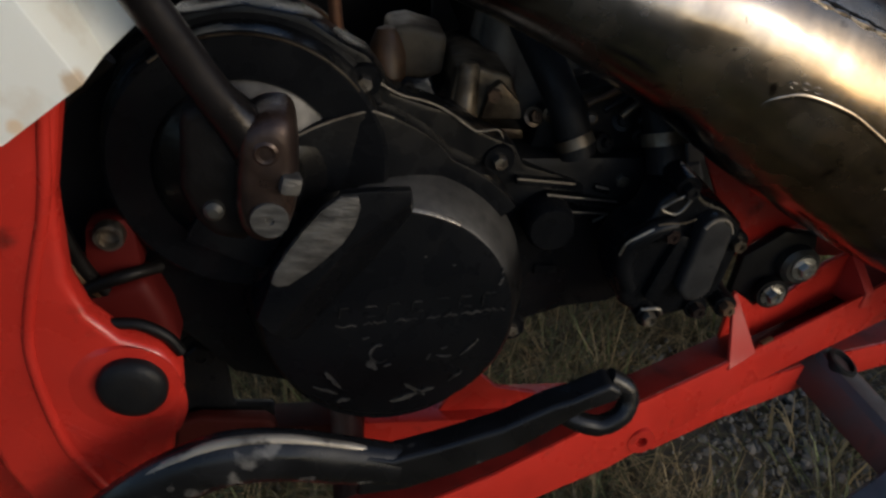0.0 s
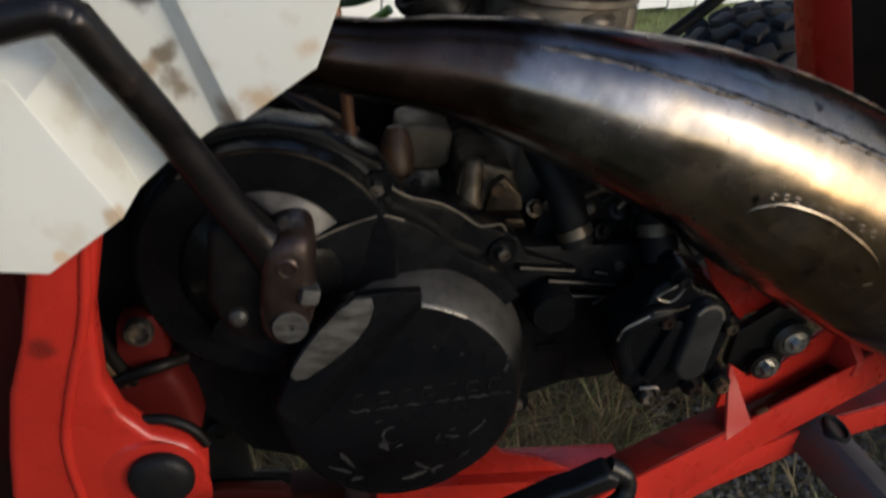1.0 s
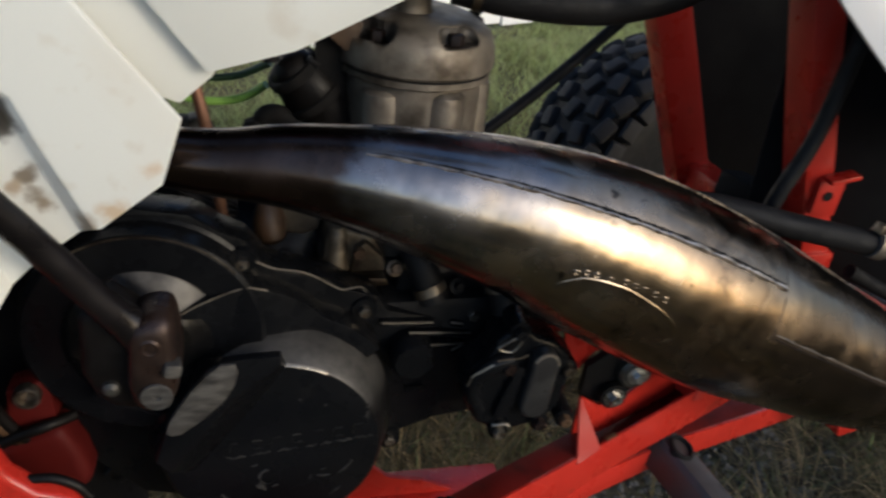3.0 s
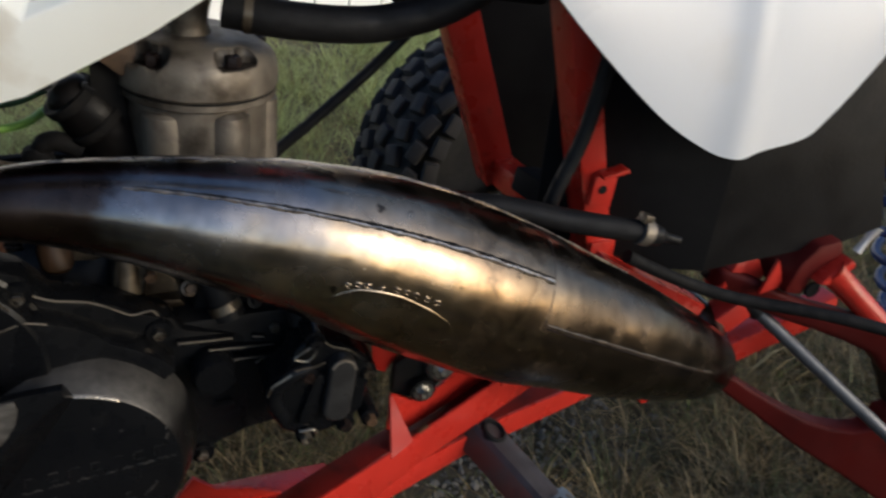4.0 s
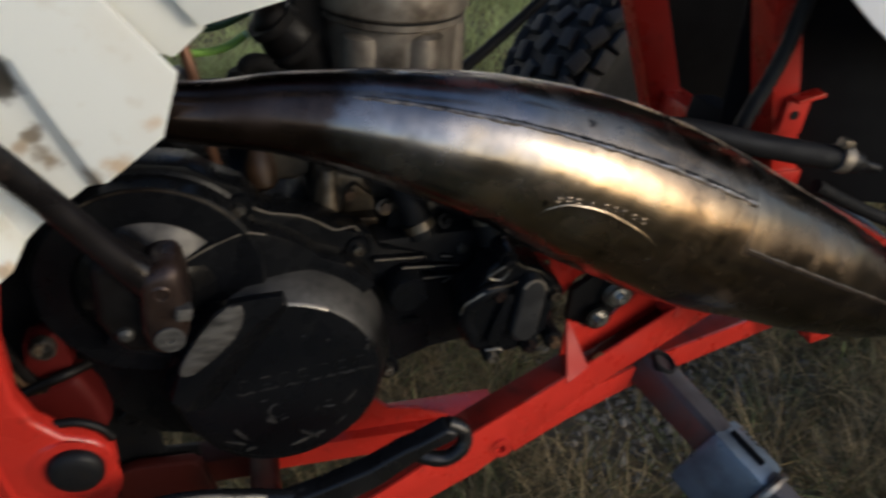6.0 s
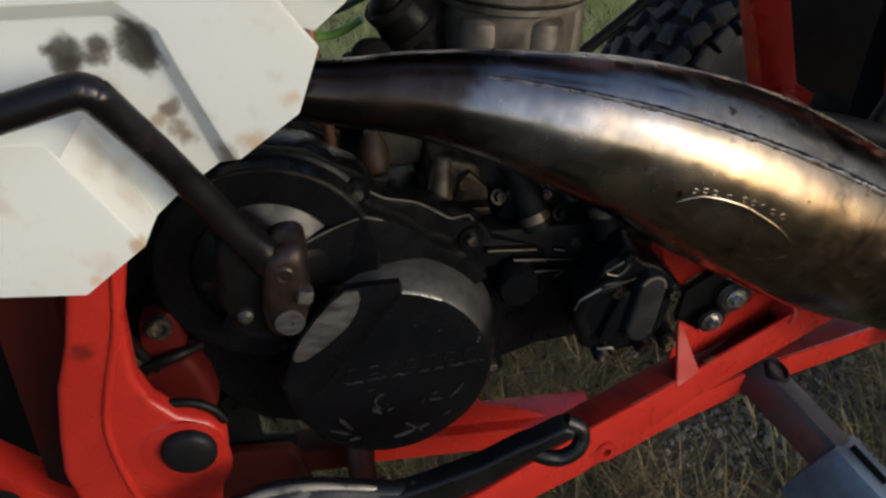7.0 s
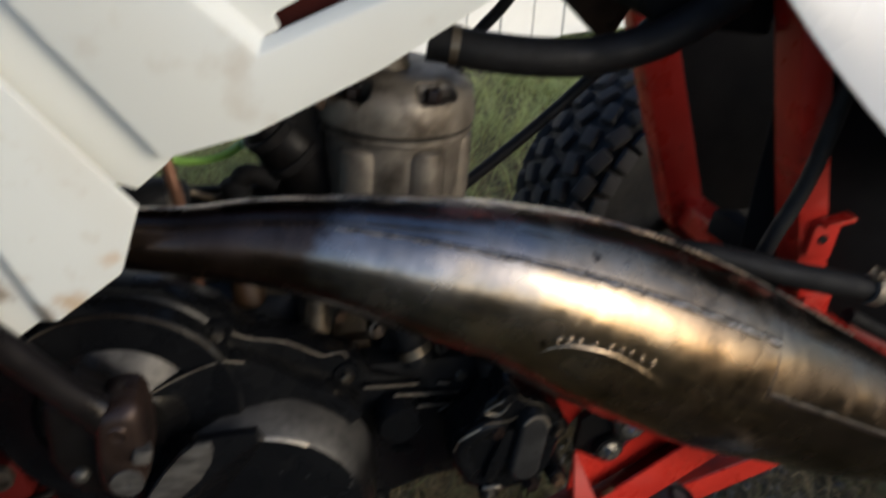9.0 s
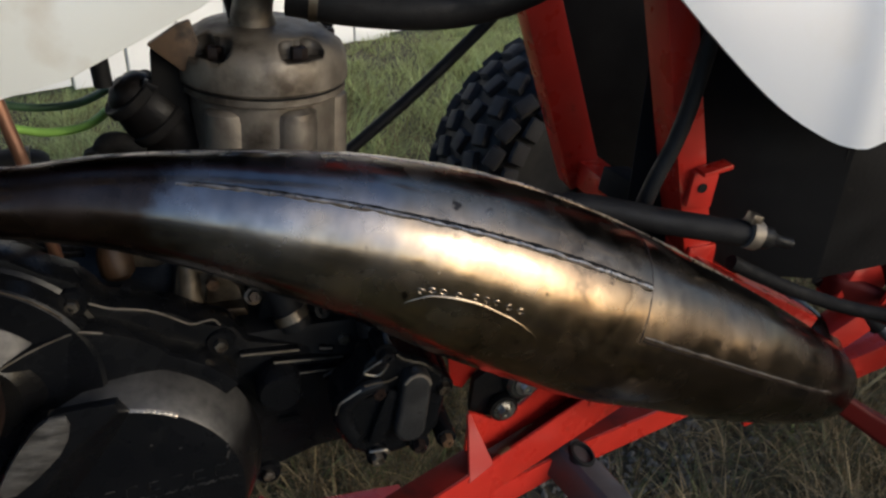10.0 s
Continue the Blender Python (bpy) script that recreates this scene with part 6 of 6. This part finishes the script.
    # seat out of view, there for the same dark reflection
    part("seat", prism([(-0.60, 0.70), (-0.08, 0.71), (-0.04, 0.80), (-0.10, 0.90), (-0.60, 0.88)], 0.37, 0.77, 0.03), PLASTIC_DARK, quad, "black seat")
    # front fender: its lower lobe hangs before the frame
    b = bmesh.new()
    n_u, n_v = 37, 16
    top_z = 0.775
    low = [(0.345, 0.712), (0.398, 0.658), (0.468, 0.597), (0.513, 0.5685), (0.540, 0.5595), (0.581, 0.559), (0.629, 0.5625), (0.652, 0.576), (0.690, 0.611), (0.79, 0.72)]
    low = [tuple(q) for q in spline(low, 4)]
    rowsv = []
    for i in range(n_u):
        s = i / (n_u - 1) * (len(low) - 1)
        k = min(int(s), len(low) - 2)
        w = s - k
        x, z0 = low[k][0] * (1 - w) + low[k + 1][0] * w, low[k][1] * (1 - w) + low[k + 1][1] * w
        col = []
        for j in range(n_v):
            v = j / (n_v - 1)
            z = z0 + (top_z - z0) * v
            crease = 0.007 * math.exp(-((x - 0.545 - 0.10 * (z - 0.56)) / 0.022) ** 2)
            y = 0.380 + 0.035 * max(0.0, x - 0.545) / 0.2 + 0.02 * max(0.0, 0.545 - x) / 0.2 - crease + 0.05 * v * v
            col.append(b.verts.new((x, y, z)))
        rowsv.append(col)
    for i in range(n_u - 1):
        for j in range(n_v - 1):
            b.faces.new((rowsv[i][j], rowsv[i + 1][j], rowsv[i + 1][j + 1], rowsv[i][j + 1]))
    bmesh.ops.recalc_face_normals(b, faces=b.faces)
    if b.faces[5].normal.y > 0:
        bmesh.ops.reverse_faces(b, faces=b.faces)
    bmesh.ops.solidify(b, geom=b.faces[:], thickness=0.004)
    part("front_fender", smooth(b, 45), WHITE_CLEAN, quad, "clean white plastic front fender lobe")


plastics()


# ---- front end ----


def front_wheel(centre, knob_mesh, seed):
    """A balloon tyre with seven rows of knobs on a dark rim."""
    ws = 0.905
    steer = Matrix.Rotation(radians(16), 4, "Z")
    axis = steer @ Vector(OUT)
    wheel = part("front_wheel", lathe([(r * ws, h) for r, h in ((0.12, -0.085), (0.16, -0.094), (0.205, -0.088), (0.232, -0.068), (0.243, -0.03), (0.245, 0.0), (0.243, 0.03), (0.232, 0.068), (0.205, 0.088), (0.16, 0.094), (0.12, 0.085))], centre, axis, 72), RUBBER, quad, "knobbly black front tyre")
    part("rim", lathe([(r * ws, h) for r, h in ((0, -0.02), (0.06, -0.02), (0.12, -0.07), (0.125, -0.08), (0.125, 0.08), (0.12, 0.07), (0.06, 0.03), (0, 0.03))], centre, axis, 48), BLACK_DULL, wheel)
    rng = random.Random(seed)
    for k in range(30):
        a = 2 * math.pi * k / 30
        for row, (oy, rr, tilt, twist) in enumerate(((-0.091, 0.207, 64, 6), (-0.070, 0.2325, 42, -14), (-0.036, 0.2450, 10, 14), (0.0, 0.2475, 0, -12), (0.036, 0.2450, -10, 14), (0.070, 0.2325, -42, -14), (0.091, 0.207, -64, 6))):
            aa = a + (math.pi / 30 if row % 2 else 0) + rng.uniform(-0.012, 0.012)
            ob = new("tread_knob", knob_mesh)
            ob.parent = wheel
            ob.matrix_world = Matrix.Translation(centre) @ steer @ Matrix.Rotation(aa, 4, "Y") @ Matrix.Translation((0, oy, rr * ws)) @ Matrix.Rotation(radians(tilt), 4, "X") @ Matrix.Rotation(radians(twist + rng.uniform(-5, 5)), 4, "Z")


def front_end():
    # black sheet added for the dark void behind the frame tubes; dark inner mudguard
    part("void_sheet", prism([(0.520, 0.39), (0.476, 0.54), (0.436, 0.68), (0.40, 0.90), (0.95, 0.90), (0.95, 0.62), (0.80, 0.50), (0.66, 0.39)], 0.722, 0.740, 0.004), VOID_BLACK, quad, "black sheet closing the dark void behind the frame tubes")
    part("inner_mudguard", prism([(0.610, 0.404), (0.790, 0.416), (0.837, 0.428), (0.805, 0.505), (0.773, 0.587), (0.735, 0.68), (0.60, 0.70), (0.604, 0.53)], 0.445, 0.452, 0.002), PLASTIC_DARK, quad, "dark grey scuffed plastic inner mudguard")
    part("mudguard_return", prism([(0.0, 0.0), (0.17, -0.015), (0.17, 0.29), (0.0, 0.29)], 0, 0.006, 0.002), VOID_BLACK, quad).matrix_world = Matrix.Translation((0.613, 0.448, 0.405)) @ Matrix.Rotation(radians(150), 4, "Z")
    # vent hose lying along the chamber, with its clip and brass tip
    part("drain_hose", sweep([(0.28, 0.475, 0.490), (0.33, 0.468, 0.492), (0.38, 0.455, 0.494), (0.44, 0.435, 0.485), (0.48, 0.424, 0.479), (0.512, 0.417, 0.474)], 0.0102, 20), RUBBER, quad, "black rubber drain hose")
    part("hose_clip", lathe([(0.0100, 0), (0.0122, 0), (0.0122, 0.010), (0.0100, 0.010)], (0.502, 0.4175, 0.4775), (1, -0.05, -0.36), 28), ALLOY, quad, "grey steel hose clip")
    part("clip_screw", obox((0.506, 0.416, 0.4895), (0.010, 0.009, 0.008), (0, 20, 0), 0.001), STEEL, quad)
    part("hose_tip", sweep([(0.512, 0.417, 0.474, 0.0095), (0.524, 0.417, 0.470, 0.0090), (0.530, 0.4165, 0.468, 0.0050), (0.546, 0.416, 0.463, 0.0042)], segs=16, steps=2), BLACK_DULL, quad, "dark tube end")
    part("brake_hose", sweep([(0.482, 0.468, 0.69), (0.470, 0.463, 0.61), (0.459, 0.462, 0.547), (0.442, 0.462, 0.500), (0.436, 0.468, 0.46)], 0.0066, 14), RUBBER, quad, "black hose")
    part("brake_line", sweep([(0.52, 0.447, 0.432), (0.554, 0.445, 0.414), (0.598, 0.440, 0.394), (0.648, 0.425, 0.379), (0.722, 0.385, 0.375), (0.780, 0.352, 0.367), (0.837, 0.320, 0.356), (0.92, 0.280, 0.330)], 0.0064, 12), BOOT, quad, "black brake line")
    # suspension arms of the near wheel
    def arm_y(x):
        return 0.47 - 0.5 * (x - 0.65)

    def arm_plate(name, pts, thick, material, parent, label, edge=0.006):
        b = prism(pts, 0.0, thick, edge, segs=3)
        for v in b.verts:
            v.co.y += arm_y(v.co.x)
        return part(name, b, material, parent, label)

    low_top = [(0.640, 0.296), (0.6803, 0.2650), (0.7235, 0.2370), (0.7571, 0.2184), (0.784, 0.2052), (0.8094, 0.1988), (0.833, 0.1985), (0.8470, 0.2035), (0.8555, 0.2155), (0.8565, 0.2290), (0.8640, 0.2358), (0.8881, 0.2330), (0.93, 0.236), (1.05, 0.230)]
    low_bottom = [(1.05, 0.002), (0.9690, 0.0520), (0.9075, 0.0875), (0.8455, 0.1285), (0.7795, 0.1695), (0.7300, 0.2055), (0.6751, 0.2440), (0.640, 0.266)]
    lower = arm_plate("lower_suspension_arm", low_top + low_bottom, 0.026, RED_ARM, quad, "dull red pressed lower suspension arm", 0.0095)
    up_top = [(0.657, 0.3880), (0.685, 0.3815), (0.721, 0.3665), (0.7505, 0.3570), (0.807, 0.3475), (0.8755, 0.3350), (1.0, 0.308)]
    up_bottom = [(1.0, 0.268), (0.900, 0.288), (0.862, 0.2865), (0.846, 0.2780), (0.837, 0.2850), (0.820, 0.3045), (0.789, 0.3171), (0.7585, 0.3266), (0.7293, 0.3331), (0.694, 0.3452), (0.655, 0.362)]
    knuckle = arm_plate("steering_knuckle", [(0.839, 0.2860), (0.852, 0.2630), (0.866, 0.2326), (0.885, 0.222), (1.02, 0.19), (1.02, 0.29), (0.92, 0.300), (0.86, 0.300)], 0.03, RUSTY, quad, "dark brown grimy steering knuckle", 0.007)
    part("knuckle_bolt", hex_bolt((0.918, arm_y(0.918) + 0.001, 0.252), OUT, 0.0095, 0.008, 0.013), BUSH, knuckle)
    upper = arm_plate("upper_suspension_arm", up_top + up_bottom, 0.022, RED_ARM, quad, "dull red pressed upper suspension arm", 0.008)
    part("arm_bracket", bar((0.640, 0.470, 0.300), (0.690, 0.462, 0.345), 0.03, 0.026), RED, quad, "red arm bracket")
    part("upper_suspension_arm", sweep([(0.758, 0.425, 0.398, 0.0150), (0.778, 0.417, 0.380, 0.0130), (0.815, 0.402, 0.347, 0.0125), (0.850, 0.388, 0.315, 0.0125)], segs=18), RED, quad, "red upper suspension arm tube")
    part("arm_mount", prism([(0.712, 0.372), (0.722, 0.405), (0.741, 0.424), (0.768, 0.428), (0.778, 0.405), (0.766, 0.390), (0.744, 0.386), (0.738, 0.366)], 0.430, 0.485, 0.005), RED_ARM, quad, "dull red pressed arm mount")
    part("mount_lip", prism([(0.738, 0.388), (0.746, 0.396), (0.774, 0.413), (0.780, 0.404), (0.752, 0.386)], 0.414, 0.432, 0.003), RED, quad)
    part("mount_bore", lathe([(0, 0), (0.009, 0), (0.009, 0.003), (0.006, 0.004), (0, 0.0035)], (0.7455, 0.429, 0.374), OUT, 20), VOID_BLACK, quad, "dark mount bore")
    part("arm_mount", prism([(0.655, 0.360), (0.672, 0.395), (0.700, 0.398), (0.716, 0.372), (0.690, 0.350)], 0.462, 0.490, 0.006), RED, quad, "red arm mount")
    part("mount_tab", prism([(0.689, 0.368), (0.702, 0.408), (0.718, 0.374)], 0.440, 0.444, 0.001), RED, quad, "red gusset tab")
    part("silver_bracket", sweep([(0.833, 0.46, 0.389, 0.0050), (0.841, 0.46, 0.404, 0.0042), (0.849, 0.46, 0.419, 0.0075)], segs=14), SHOCK_ALLOY, quad, "pale bare metal bracket")
    # steering tie rod
    part("tie_rod", sweep([(0.695, 0.462, 0.345), (0.709, 0.455, 0.336), (0.79, 0.38, 0.264), (0.874, 0.30, 0.190), (0.96, 0.22, 0.115)], 0.0072, 18, 2), TIE_STEEL, quad, "grey steel tie rod")
    rod_way = Vector((0.084, -0.080, -0.074)).normalized()
    for k, (r, ln) in enumerate(((0.0098, 0.012), (0.0090, 0.020), (0.0105, 0.012))):
        part("lock_nut", lathe([(0, 0), (r * 0.92, 0), (r, 0.0015), (r, ln - 0.0015), (r * 0.92, ln), (0, ln)], Vector((0.843, 0.3295, 0.2173)) + rod_way * (0.0, 0.0135, 0.035)[k], rod_way, 6 if k != 1 else 16), TIE_NUT, quad, "pale worn lock nut")
    part("tie_rod_boot", sweep([(0.66, 0.49, 0.375, 0.010), (0.69, 0.470, 0.352, 0.012), (0.712, 0.453, 0.334, 0.0105)], segs=16), RUBBER, quad, "black tie rod boot")
    # coil-over shock
    p0, p1 = Vector((0.8494, 0.495, 0.5568)), Vector((0.9516, 0.485, 0.3723))
    t = (p1 - p0).normalized()
    shock = part("front_shock", lathe([(0, 0.05), (0.0235, 0.05), (0.0240, 0.11), (0.0250, 0.112), (0.0250, 0.30), (0.022, 0.34), (0, 0.36)], p0, t, 32), SHOCK_ALLOY, quad, "coil-over front shock with a pale alloy body")
    part("shock_sleeve", lathe([(0, -0.14), (0.0245, -0.14), (0.0265, -0.02), (0.0275, 0.094), (0.0255, 0.100), (0, 0.100)], p0, t, 32), SHOCK_RUST, shock, "brown shock sleeve")
    part("spring_seat", lathe([(0.0, 0.338), (0.044, 0.338), (0.044, 0.346), (0.024, 0.352), (0, 0.352)], p0, t, 32), BLACK_DULL, shock, "black spring seat")
    n1 = t.orthogonal().normalized()
    n2 = t.cross(n1)
    # where each turn of the wire passes along the shock: close at the top, open below
    turns_at = [-0.112, -0.098, -0.084, -0.071, -0.058, -0.045, -0.032, -0.019, -0.005, 0.0115, 0.037, 0.074, 0.1145, 0.161, 0.208, 0.2555, 0.300, 0.332]
    coil, seg = [], 24
    for k in range((len(turns_at) - 1) * seg + 1):
        u = k / seg
        i = min(int(u), len(turns_at) - 2)
        w = u - i
        a0, a1 = turns_at[max(i - 1, 0)], turns_at[i]
        b0, b1 = turns_at[i + 1], turns_at[min(i + 2, len(turns_at) - 1)]
        d = 0.5 * (2 * a1 + (b0 - a0) * w + (2 * a0 - 5 * a1 + 4 * b0 - b1) * w * w + (3 * a1 - a0 - 3 * b0 + b1) * w ** 3)
        a = 2 * math.pi * u
        coil.append(tuple(p0 + t * d + (n1 * math.cos(a) + n2 * math.sin(a)) * 0.0375))
    part("spring", sweep(coil, 0.0060, 8, 1), BLUE, shock, "blue enamelled coil spring")
    part("handlebar_guard", sweep([(1.060, 0.62, 0.455), (1.074, 0.62, 0.478), (1.092, 0.62, 0.494), (1.120, 0.62, 0.500), (1.16, 0.62, 0.497)], 0.010, 14), WHITE, quad, "white plastic tube on the far flank")
    # front wheels, steered a little
    knob = bmesh.new()
    for v in bmesh.ops.create_cube(knob, size=1.0)["verts"]:
        k = 0.86 if v.co.z > 0 else 1.0
        v.co = Vector((v.co.x * 0.036 * k, v.co.y * 0.025 * k, v.co.z * 0.014))
    bevel(knob, 0.0036, 2)
    knob_mesh = bpy.data.meshes.new("tread_knob")
    knob.to_mesh(knob_mesh)
    knob.free()
    knob_mesh.materials.append(TYRE)
    front_wheel(Vector((0.673, 1.10, 0.222)), knob_mesh, 12)
    part("axle_beam", sweep([(0.680, 0.78, 0.25), (0.676, 1.06, 0.225)], 0.016, 14, 1), RED_SHADED_DIRTY, quad)


front_end()
